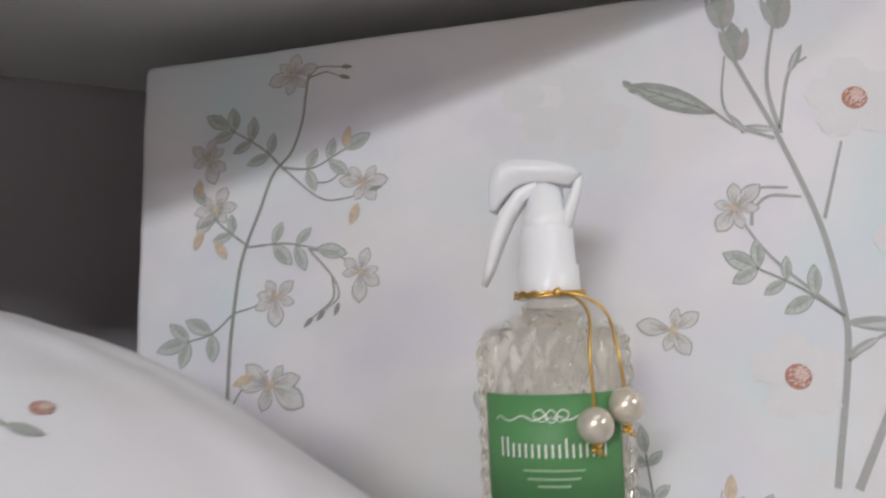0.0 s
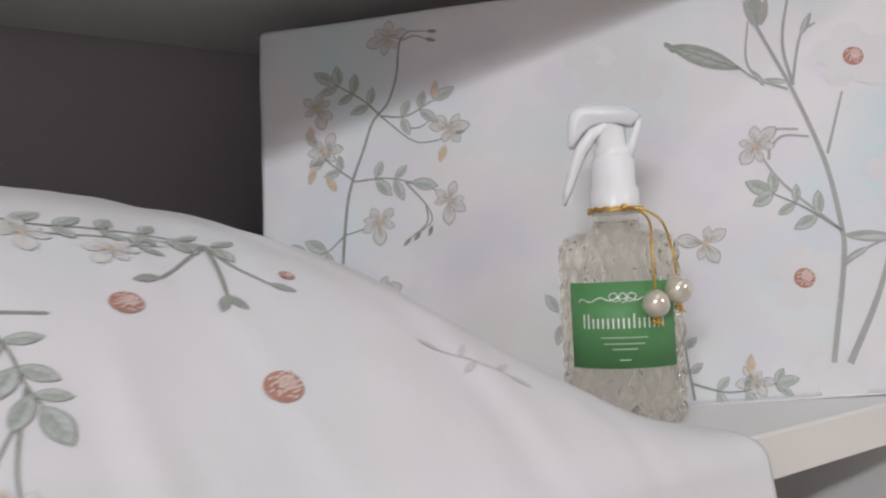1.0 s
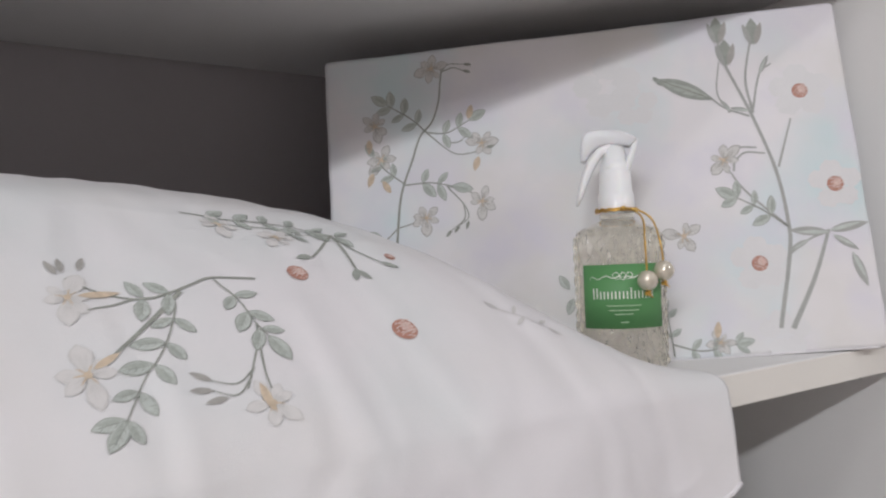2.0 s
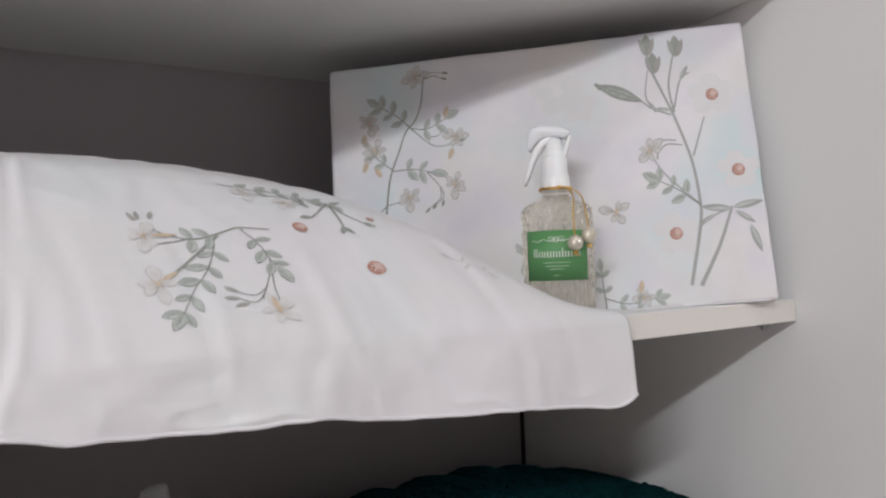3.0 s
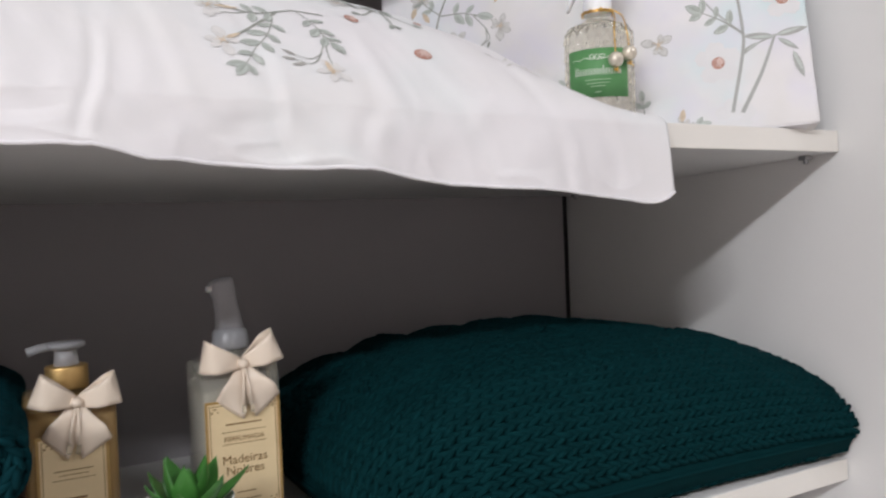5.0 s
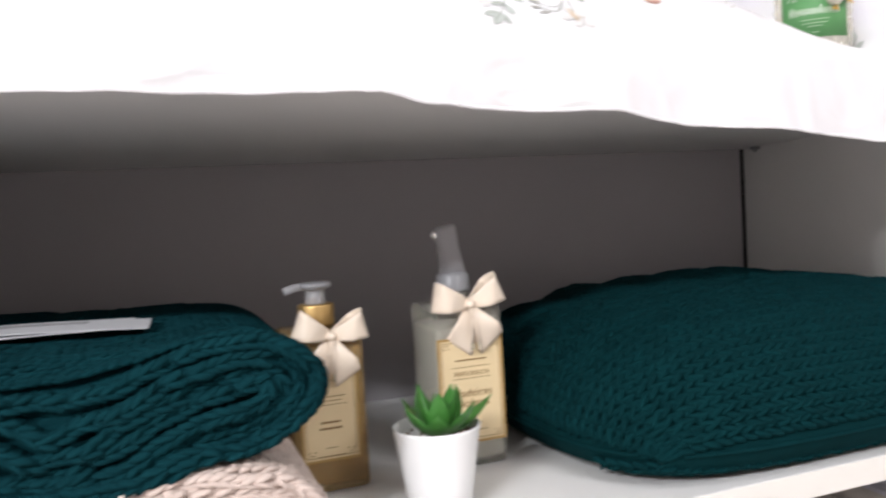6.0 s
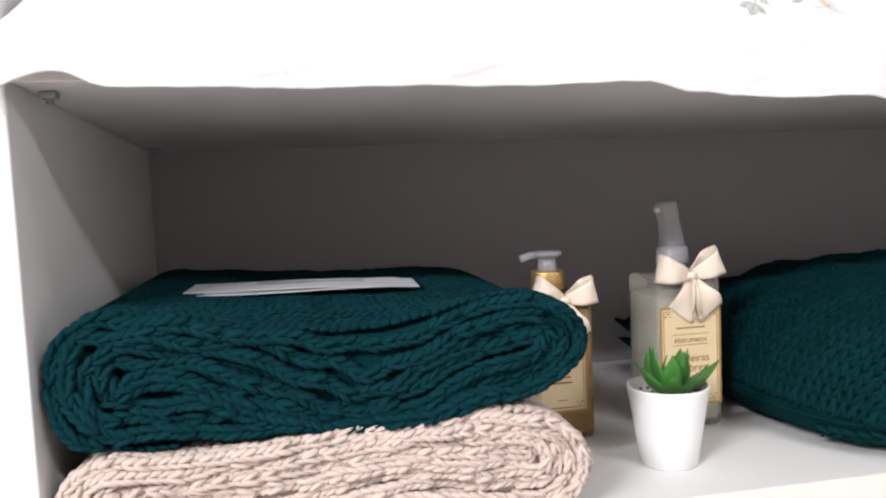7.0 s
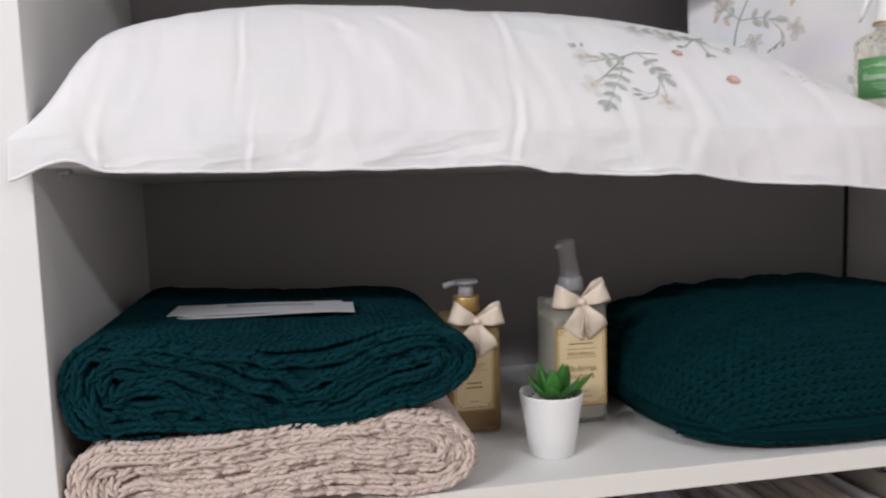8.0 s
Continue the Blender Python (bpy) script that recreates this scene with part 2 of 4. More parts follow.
# ---- printed flowers: flat shapes laid on a surface ----
class Print:
    """Collects flat printed shapes on a surface f(u, v, lift), u and v in millimetres or thousandths."""

    def __init__(self, f):
        self.f, self.sets = f, {}

    def frame_at(self, u, v):
        p = self.f(u, v, 0)
        return p, self.f(u + 4, v, 0) - p, self.f(u, v + 4, 0) - p

    def shift(self, u, v, dx, dy):
        """The u, v that lies dx to the right and dy up, in metres, along the surface."""
        _, a, b = self.frame_at(u, v)
        g = np.array([[a.dot(a), a.dot(b)], [a.dot(b), b.dot(b)]])
        right = a.normalized()
        up = (b - right * b.dot(right)).normalized()
        w = right * dx + up * dy
        q = np.linalg.solve(g + 1e-12 * np.eye(2), [w.dot(a), w.dot(b)])
        return u + 4 * q[0], v + 4 * q[1]

    def poly(self, mat, uvs, lift):
        vs, fs = self.sets.setdefault(mat, ([], []))
        fs.append(tuple(range(len(vs), len(vs) + len(uvs))))
        vs.extend(self.f(u, v, lift)[:] for u, v in uvs)

    def blade(self, u, v, angle, length, width, mat, lift, tip=0.5):
        """A lens-shaped leaf or petal from its foot, in a given direction (degrees)."""
        c, s = math.cos(radians(angle)), math.sin(radians(angle))
        sides = []
        for sign in (1, -1):
            row = []
            for k in range(7):
                t = k / 6
                w = sign * width / 2 * math.sin(math.pi * t ** (0.5 / tip * 0.9)) ** 0.8
                row.append(self.shift(u, v, c * length * t - s * w, s * length * t + c * w))
            sides.append(row)
        for k in range(6):
            self.poly(mat, [sides[1][k], sides[1][k + 1], sides[0][k + 1], sides[0][k]], lift)

    def leaf(self, u, v, angle, length, light=None, dark=None):
        """A painted leaf: thin shaded rim, pale blade, one darker half, midrib and side veins."""
        rim = dark or M_PLEAF_B
        wide = length * random.uniform(0.42, 0.52)
        c, s = math.cos(radians(angle)), math.sin(radians(angle))
        self.blade(u, v, angle, length, wide, rim, 0.0003, 0.46)
        u2, v2 = self.shift(u, v, c * length * 0.05, s * length * 0.05)
        self.blade(u2, v2, angle, length * 0.90, wide * 0.84, light or M_PLEAF, 0.0005, 0.46)
        u3, v3 = self.shift(u, v, c * length * 0.06 + s * wide * 0.17, s * length * 0.06 - c * wide * 0.17)
        self.blade(u3, v3, angle, length * 0.80, wide * 0.34, M_PLEAF_C, 0.0006, 0.46)
        self.blade(u, v, angle, length * 0.92, length * 0.035, rim, 0.0008)
        for k in range(3):
            f = 0.25 + 0.2 * k
            u4, v4 = self.shift(u, v, c * length * f, s * length * f)
            for sg in (42, -42):
                self.blade(u4, v4, angle + sg, wide * 0.42, length * 0.018, rim, 0.0008)

    def petal(self, u, v, angle, length, fill, rim):
        """A pale painted petal with a thin outline and fine veins."""
        wide = length * random.uniform(0.46, 0.60)
        c, s = math.cos(radians(angle)), math.sin(radians(angle))
        self.blade(u, v, angle, length, wide, rim, 0.0003, 0.33)
        u2, v2 = self.shift(u, v, c * length * 0.04, s * length * 0.04)
        self.blade(u2, v2, angle, length * 0.91, wide * 0.84, fill, 0.0005, 0.33)
        for sg in (-11, -4, 5, 12):
            self.blade(u, v, angle + sg, length * random.uniform(0.55, 0.8), length * 0.028, rim, 0.0007)

    def stem(self, pts, width, mat=None, taper=0.6, lift=0.0004):
        pts = smooth_line(pts)
        width *= 0.8
        n = len(pts)
        rows = []
        for k, (u, v) in enumerate(pts):
            a, b = pts[max(0, k - 1)], pts[min(n - 1, k + 1)]
            p, q = self.f(*a, 0), self.f(*b, 0)
            _, du, dv = self.frame_at(u, v)
            right = du.normalized()
            up = (dv - right * dv.dot(right)).normalized()
            d = q - p
            t = Vector((d.dot(right), d.dot(up)))
            t = t.normalized() if t.length > 1e-9 else Vector((1, 0))
            w = width / 2 * (1 - (1 - taper) * k / (n - 1))
            rows.append((self.shift(u, v, -t.y * w, t.x * w), self.shift(u, v, t.y * w, -t.x * w)))
        for (a, b), (c, d) in zip(rows, rows[1:]):
            self.poly(mat or M_STEM, [b, d, c, a], lift)
        return pts

    def sprig(self, pts, width, size, start=0.25, every=0.011, end=True):
        """A stem with paired leaves along it."""
        pts = self.stem(pts, width)
        gone, side = 0.0, 1
        ps = [self.f(u, v, 0) for u, v in pts]
        total = sum((b - a).length for a, b in zip(ps, ps[1:]))
        run = 0.0
        for k in range(1, len(pts)):
            step = (ps[k] - ps[k - 1]).length
            run, gone = run + step, gone + step
            _, du, dv = self.frame_at(*pts[k])
            right = du.normalized()
            up = (dv - right * dv.dot(right)).normalized()
            d = ps[k] - ps[k - 1]
            ang = math.degrees(math.atan2(d.dot(up), d.dot(right)))
            if run > start * total and gone > every:
                gone = 0.0
                for sgn in (1, -1):
                    self.leaf(*pts[k], ang + sgn * random.uniform(45, 70), size * random.uniform(0.8, 1.1))
        if end:
            self.leaf(*pts[-1], ang, size * 1.2)

    def flower(self, u, v, r, turn=0.0, petals=6, light=None, dark=None, heart=None):
        """An open blossom, seen somewhat from the side, so that its petals differ in length."""
        lean = random.uniform(0, 180)
        for k in range(petals):
            a = turn + 360 / petals * k + random.uniform(-16, 16)
            short = 1 - 0.38 * abs(math.sin(radians(a - lean)))
            self.petal(u, v, a, r * short * random.uniform(0.95, 1.2), light or M_PETAL, dark or M_PETAL_B)
        for k in range(5):
            self.blade(u, v, turn + 72 * k + random.uniform(-30, 30), r * 0.34, r * 0.05, heart or M_OCHRE, 0.0009)
        self.disc(u, v, r * 0.10, heart or M_OCHRE, 0.0010)

    def disc(self, u, v, r, mat, lift, squash=1.0):
        self.poly(mat, [self.shift(u, v, r * math.cos(2 * math.pi * k / 18), r * squash * math.sin(2 * math.pi * k / 18)) for k in range(18)], lift)

    def ghost(self, u, v, r, red=0.0055):
        """A faint wide-petalled flower round a red heart."""
        for k in range(5):
            a = 72 * k + 20 + random.uniform(-10, 10)
            u2, v2 = self.shift(u, v, 0.58 * r * math.cos(radians(a)), 0.58 * r * math.sin(radians(a)))
            rim = [[self.shift(u2, v2, f * 0.40 * r * math.cos(q * math.pi / 10) * (1 + 0.12 * math.sin(3 * q + k)), f * 0.36 * r * math.sin(q * math.pi / 10) * (1 + 0.12 * math.cos(2 * q))) for q in range(20)] for f in (0.02, 0.2, 0.4, 0.6, 0.8, 1.0)]
            for a1, a2 in zip(rim, rim[1:]):
                for q in range(20):
                    self.poly(M_GHOST, [a1[q], a2[q], a2[(q + 1) % 20], a1[(q + 1) % 20]], 0.0002 + 0.00006 * k)
        if red:
            self.heart(u, v, red)

    def heart(self, u, v, red):
        """The red, streaked heart of a flower."""
        self.disc(u, v, red, M_RED, 0.0006)
        self.disc(*self.shift(u, v, red * 0.25, red * 0.2), red * 0.5, M_BLUSH, 0.0008)
        for k in range(26):
            a, q = 2.4 * k, 0.88 * math.sqrt(k / 26)
            self.blade(*self.shift(u, v, red * q * math.cos(a), red * q * math.sin(a)), random.uniform(0, 50), red * 0.42, red * 0.11, M_SPECK, 0.0010)

    def finish(self, name, parent, label):
        for mat, (vs, fs) in self.sets.items():
            me = bpy.data.meshes.new(name)
            me.from_pydata(vs, [], fs)
            me.materials.append(mat)
            ob = new(name, me)
            ob.parent = parent
            ob["label"] = label
            ob["kind"] = "stuff"


def smooth_line(pts, n=6):
    """A Catmull-Rom line through the points."""
    p = [np.array(q, float) for q in pts]
    p = [2 * p[0] - p[1]] + p + [2 * p[-1] - p[-2]]
    out = []
    for a, b, c, d in zip(p, p[1:], p[2:], p[3:]):
        for k in range(n):
            t = k / n
            out.append(tuple(0.5 * (2 * b + (c - a) * t + (2 * a - 5 * b + 4 * c - d) * t * t + (3 * b - a - 3 * c + d) * t ** 3)))
    return out + [tuple(p[-2])]


def tube_bm(pts, r, n=8, bm=None):
    """A round wire along the points."""
    bm = bm or bmesh.new()
    rings = []
    pts = [Vector(p) for p in pts]
    for k, p in enumerate(pts):
        d = (pts[min(k + 1, len(pts) - 1)] - pts[max(k - 1, 0)]).normalized()
        a = d.orthogonal().normalized() if k == 0 else (last - d * last.dot(d)).normalized()
        last = a
        b = d.cross(a)
        rings.append([bm.verts.new(p + (a * math.cos(2 * math.pi * j / n) + b * math.sin(2 * math.pi * j / n)) * r) for j in range(n)])
    for p, q in zip(rings, rings[1:]):
        for j in range(n):
            bm.faces.new((p[j], p[(j + 1) % n], q[(j + 1) % n], q[j]))
    bm.faces.new(rings[0][::-1])
    bm.faces.new(rings[-1])
    return bm


def text_part(words, size, m, mat, parent, name="lettering"):
    cu = bpy.data.curves.new(name, "FONT")
    cu.body, cu.size, cu.align_x, cu.extrude = words, size, "CENTER", 0.00004
    tmp = new(name, cu)
    me = bpy.data.meshes.new_from_object(tmp.evaluated_get(bpy.context.evaluated_depsgraph_get()))
    bpy.data.objects.remove(tmp)
    me.materials.append(mat)
    ob = new(name, me)
    ob.parent = parent
    ob.matrix_local = m
    return ob


# ---- knitting: every stitch a small plump loop ----
def stitch_template():
    vs = [(-1, 0, 0)]
    for t in (-0.62, 0.0, 0.62):
        r = math.sqrt(1 - t * t)
        vs += [(t, r * math.cos(2 * math.pi * k / 6), r * math.sin(2 * math.pi * k / 6)) for k in range(6)]
    vs.append((1, 0, 0))
    fs = []
    for k in range(6):
        j = (k + 1) % 6
        fs.append((0, 1 + j, 1 + k))
        fs.append((19, 13 + k, 13 + j))
        for r in (1, 7):
            fs.append((r + k, r + j, r + 6 + j, r + 6 + k))
    return np.array(vs), fs


ST_V, ST_F = stitch_template()


def knit_mesh(name, loops, mat, parent, label=""):
    """loops: rows of centre, long half-axis, side half-axis, thick half-axis."""
    L = np.array(loops).reshape(-1, 4, 3)
    v = L[:, None, 0] + np.einsum("vk,nkc->nvc", ST_V, L[:, 1:])
    faces = [tuple(i + 20 * n for i in f) for n in range(len(L)) for f in ST_F]
    me = bpy.data.meshes.new(name)
    me.from_pydata(v.reshape(-1, 3).tolist(), [], faces)
    me.materials.append(mat)
    me.polygons.foreach_set("use_smooth", [True] * len(me.polygons))
    ob = new(name, me)
    ob.parent = parent
    if label:
        ob["label"] = label
    ob["kind"] = "stuff"
    return ob


def stitch_pair(loops, p, along, across, normal, size, thick=0.36, slant=0.55):
    """One V of two loops: along is the way the column runs, across the way to the next column."""
    for sgn in (1, -1):
        j = random.uniform(0.85, 1.15)
        d = (along * 0.85 + across * sgn * slant).normalized()
        e = normal.cross(d).normalized()
        c = p + across * (sgn * size * 0.25) + normal * random.uniform(-0.05, 0.1) * size
        loops.append((c[:], (d * size * 0.74 * j)[:], (e * size * 0.25 * random.uniform(0.85, 1.15))[:], (normal * size * thick)[:]))


# ---- upper shelf ----
BOX_TL, BOX_TR, BOX_BR = Vector((0.661, -0.116, 0.532)), Vector((0.949, -0.373, 0.549)), Vector((0.927, -0.407, 0.2995))
BX = (BOX_TR - BOX_TL).normalized()
BN = BX.cross(BOX_TR - BOX_BR).normalized()
BY = BN.cross(BX)
BW, BH, BT = (BOX_TR - BOX_TL).length, 0.2535, 0.040
foot = BOX_BR - BX * (BW - 0.0025)
gift = thing("fabric_covered_box", "flat box wrapped in white cotton printed with pale flowers", "box")
gift.matrix_world = Matrix(((BX[0], BY[0], BN[0], foot[0]), (BX[1], BY[1], BN[1], foot[1]), (BX[2], BY[2], BN[2], foot[2]), (0, 0, 0, 1)))
bm = box_bm((0, 0, -BT), (BW, BH, 0), 0.004, 3)
bmesh.ops.subdivide_edges(bm, edges=[e for e in bm.edges if e.calc_length() > 0.1], cuts=24, use_grid_fill=True)
for v in bm.verts:
    v.co.y += 0.0012 * noise.noise(v.co * 22) * (v.co.y > 0.1)
    v.co.x += 0.0010 * noise.noise(v.co * 25 + Vector((5, 0, 0)))
part("box_body", bm, M_WASH, gift, smooth=True)
fold = box_bm((BW * 0.60, -0.0002, -BT * 0.95), (BW - 0.008, 0.0012, 0.0022), 0.001)
part("fabric_fold", fold, M_COTTON, gift)

pr = Print(lambda u, v, lift: Vector((u / 1000, v / 1000, 0.00012 + 0.35 * lift)))
pr.stem([(49, 40), (51, 90), (53, 112), (56, 134), (60, 148), (67, 165), (74, 183), (84, 194), (90, 210), (92, 224), (94, 236)], 0.0024)
pr.sprig([(80, 185), (68, 198), (50, 211)], 0.0016, 0.013)
pr.sprig([(79, 186), (95, 184), (112, 192)], 0.0016, 0.013)
pr.sprig([(61, 146), (45, 160), (38, 170)], 0.0015, 0.011)
pr.sprig([(61, 146), (80, 146), (96, 142)], 0.0015, 0.014)
for line in ([(80, 185), (98, 168), (111, 166), (124, 169)], [(96, 176), (104, 176), (112, 182)], [(92, 142), (106, 138), (117, 129)],
             [(93, 141), (104, 127), (107, 117), (100, 111)], [(104, 127), (104, 116), (94, 108)], [(52, 113), (62, 115), (74, 119)],
             [(50, 63), (58, 76), (71, 84)], [(93, 232), (99, 239), (111, 238)], [(95, 234), (103, 236), (110, 233)]):
    pr.stem(line, 0.0013)
pr.sprig([(52, 112), (42, 104), (30, 101)], 0.0014, 0.015)
for u, v, r, turn in ((86, 237, 0.014, 10), (39, 195, 0.015, 30), (43, 168, 0.015, 60), (121, 173, 0.014, 0), (118, 128, 0.014, 15), (75, 119, 0.014, 40), (72, 77, 0.018, 70)):
    pr.flower(u, v, r, turn)
for u, v, a in ((49, 141, 120), (112, 193, 75), (34, 185, 270), (36, 158, 250), (64, 82, 200), (118, 163, 250)):
    pr.blade(u, v, a, 0.012, 0.005, M_OCHRE, 0.0008)
for u, v, a in ((100, 111, 230), (94, 108, 225), (107, 114, 250), (111, 238, 350), (110, 233, 340), (124, 169, 10)):
    pr.blade(u, v, a, 0.007, 0.0025, M_STEM, 0.0008)
pr.stem([(317, 18), (330, 70), (332, 92), (329, 129), (318, 172), (303, 217), (301, 238)], 0.0036, M_STEM_SOFT)
pr.stem([(319, 174), (317, 201), (326, 236)], 0.0026, M_STEM_SOFT)
pr.stem([(325, 17), (344, 51), (358, 84)], 0.0044, M_STEM_SOFT)
pr.stem([(303, 176), (296, 192), (300, 216)], 0.0018, M_STEM_SOFT)
for line in ([(330, 69), (344, 78), (357, 82)], [(316, 172), (300, 180), (290, 190)], [(319, 176), (327, 203), (336, 210)], [(331, 132), (344, 167)], [(332, 88), (306, 117), (294, 139)], [(300, 132), (304, 148), (318, 148)], [(302, 140), (310, 145), (323, 143)]):
    pr.stem(line, 0.0020, M_STEM_SOFT, taper=0.7)
pr.sprig([(332, 88), (316, 102), (300, 112)], 0.0016, 0.014, 0.1)
pr.blade(293, 187, 152, 0.044, 0.012, M_PLEAF_B, 0.0004, 0.42)
pr.blade(290, 189, 154, 0.036, 0.006, M_PLEAF_C, 0.0006, 0.42)
pr.blade(293, 187, 152, 0.044, 0.0012, M_STEM, 0.0008)
for k in range(9):
    f = k / 8
    pr.blade(287 - 31 * f, 189.5 + 16 * f, 168 if k % 2 else 138, 0.008 - 0.002 * f, 0.0036, M_PLEAF_B, 0.0005)
    pr.blade(287 - 31 * f, 189.5 + 16 * f, 176 if k % 2 else 128, 0.006, 0.0007, M_STEM, 0.0008)
for u, v, a, n in ((358, 83, 8, 0.027), (358, 82, 172, 0.027), (360, 80, 322, 0.020), (371, 67, 285, 0.026), (344, 78, 205, 0.016), (327, 203, 60, 0.016), (304, 176, 120, 0.012), (317, 176, 165, 0.014)):
    pr.blade(u, v, a, n, n * 0.24, M_STEM_SOFT, 0.0005)
    pr.blade(u, v, a + 3, n * 0.8, n * 0.10, M_PLEAF, 0.0007)
for u, v in ((301, 230), (326, 226), (305, 212)):
    pr.blade(u, v, 88, 0.021, 0.010, M_PLEAF_B, 0.0005)
    pr.blade(u - 1.5, v, 104, 0.018, 0.004, M_STEM_SOFT, 0.0007)
    pr.blade(u + 1.5, v, 72, 0.018, 0.005, M_PETAL_B, 0.0008)
for u, v, r in ((353, 187, 0.022), (367, 116, 0.019), (309, 64, 0.021)):
    pr.ghost(u, v, r)
pr.ghost(319, 14, 0.018, 0)
pr.ghost(218, 206, 0.026, 0)
pr.ghost(236, 190, 0.018, 0)
pr.flower(260, 88, 0.017, 15, 5)
pr.flower(294, 141, 0.014, 40)
pr.sprig([(244, 3), (243, 20), (242, 36)], 0.0016, 0.010, 0.2, 0.012)
pr.sprig([(243, 12), (263, 6), (286, 9)], 0.0016, 0.011, 0.2, 0.012)
pr.flower(276, 11, 0.011, 10)
pr.blade(274, 14, 80, 0.012, 0.005, M_OCHRE, 0.0009)
for u, v, a in ((176, 56, 120), (178, 50, 250), (181, 58, 60)):
    pr.leaf(u, v, a, 0.013)
pr.finish("floral_print", gift, "grey green botanical print with ochre and red touches")

CREST = [(-0.02, 0.280), (0.0, 0.314), (0.032, 0.382), (0.06, 0.393), (0.1, 0.408), (0.18, 0.421), (0.3, 0.423), (0.4, 0.422), (0.5, 0.418), (0.55, 0.413), (0.607, 0.402), (0.65, 0.387), (0.68, 0.373), (0.71, 0.348), (0.735, 0.320), (0.757, 0.300)]
HEM = [(-0.012, 0.268), (0.004, 0.275), (0.022, 0.283), (0.039, 0.281), (0.048, 0.273), (0.136, 0.271), (0.226, 0.270), (0.308, 0.270), (0.36, 0.271), (0.386, 0.264), (0.463, 0.259), (0.513, 0.259), (0.565, 0.250), (0.64, 0.246), (0.695, 0.240), (0.735, 0.235), (0.748, 0.2365), (0.754, 0.242), (0.757, 0.252)]
RIGHT = [(-0.42, 0.757), (-0.40, 0.756), (-0.36, 0.735), (-0.32, 0.718), (-0.22, 0.705), (-0.03, 0.69)]


def softened(table, sigma):
    xs = np.linspace(table[0][0], table[-1][0], 400)
    ys = interp(xs, table)
    k = np.exp(-0.5 * ((xs[:, None] - xs[None]) / sigma) ** 2)
    return list(zip(xs.tolist(), ((k * ys).sum(1) / k.sum(1)).tolist()))


CREST, HEM, RIGHT = softened(CREST, 0.014), softened(HEM, 0.005), softened(RIGHT, 0.012)


# creases pressed and rucked into the cloth: ends as (x, v), depth, half-width
CREASES = [((0.150, 0.66), (0.153, 0.99), 0.0016, 0.0022), ((0.374, 0.56), (0.356, 0.99), 0.0022, 0.0032),
           ((0.045, 0.700), (0.150, 0.730), 0.0026, 0.0040), ((0.150, 0.730), (0.250, 0.722), 0.0018, 0.0045),
           ((0.035, 0.70), (0.046, 0.98), 0.0030, 0.0045), ((0.235, 0.69), (0.300, 0.84), 0.0026, 0.0050),
           ((0.270, 0.66), (0.340, 0.80), 0.0024, 0.0050), ((0.285, 0.93), (0.345, 0.86), 0.0024, 0.0040),
           ((0.190, 0.90), (0.215, 0.80), 0.0018, 0.0040), ((0.080, 0.78), (0.118, 0.90), 0.0016, 0.0045),
           ((0.400, 0.90), (0.470, 0.885), 0.0011, 0.0050), ((0.390, 0.72), (0.420, 0.96), 0.0012, 0.0060),
           ((0.450, 0.70), (0.462, 0.98), 0.0011, 0.0055), ((0.520, 0.74), (0.508, 0.97), 0.0015, 0.0065),
           ((0.560, 0.70), (0.600, 0.97), 0.0013, 0.0060), ((0.610, 0.66), (0.575, 0.86), 0.0012, 0.0060),
           ((0.640, 0.72), (0.660, 0.98), 0.0014, 0.0065), ((0.690, 0.76), (0.705, 0.97), 0.0013, 0.0060),
           ((0.600, 0.50), (0.680, 0.68), 0.0013, 0.0080), ((0.560, 0.46), (0.630, 0.66), 0.0011, 0.0080),
           ((0.430, 0.86), (0.530, 0.83), 0.0009, 0.0060), ((0.655, 0.90), (0.745, 0.92), 0.0009, 0.0050)]


def creased(x, v):
    """How far the cloth is drawn in at a place: a valley with a small ridge along one side."""
    total = 0.0
    for (x0, v0), (x1, v1), depth, wide in CREASES:
        if min(x0, x1) - 0.04 < x < max(x0, x1) + 0.04 and min(v0, v1) - 0.12 < v < max(v0, v1) + 0.12:
            ax, av, bx, bv = x - x0, (v - v0) * 0.45, x1 - x0, (v1 - v0) * 0.45
            n = math.hypot(bx, bv)
            t = (ax * bx + av * bv) / (n * n)
            side = (ax * bv - av * bx) / n + 0.0022 * math.sin(t * 7 + x0 * 90)
            fade = math.exp(-(max(0.0, -t, t - 1) * n / 0.012) ** 2) * (0.75 + 0.25 * math.sin(9 * t + x0 * 40))
            q = side / wide
            total += depth * fade * (math.exp(-q * q) - 0.7 * math.exp(-(q - 1.7) ** 2))
    return total


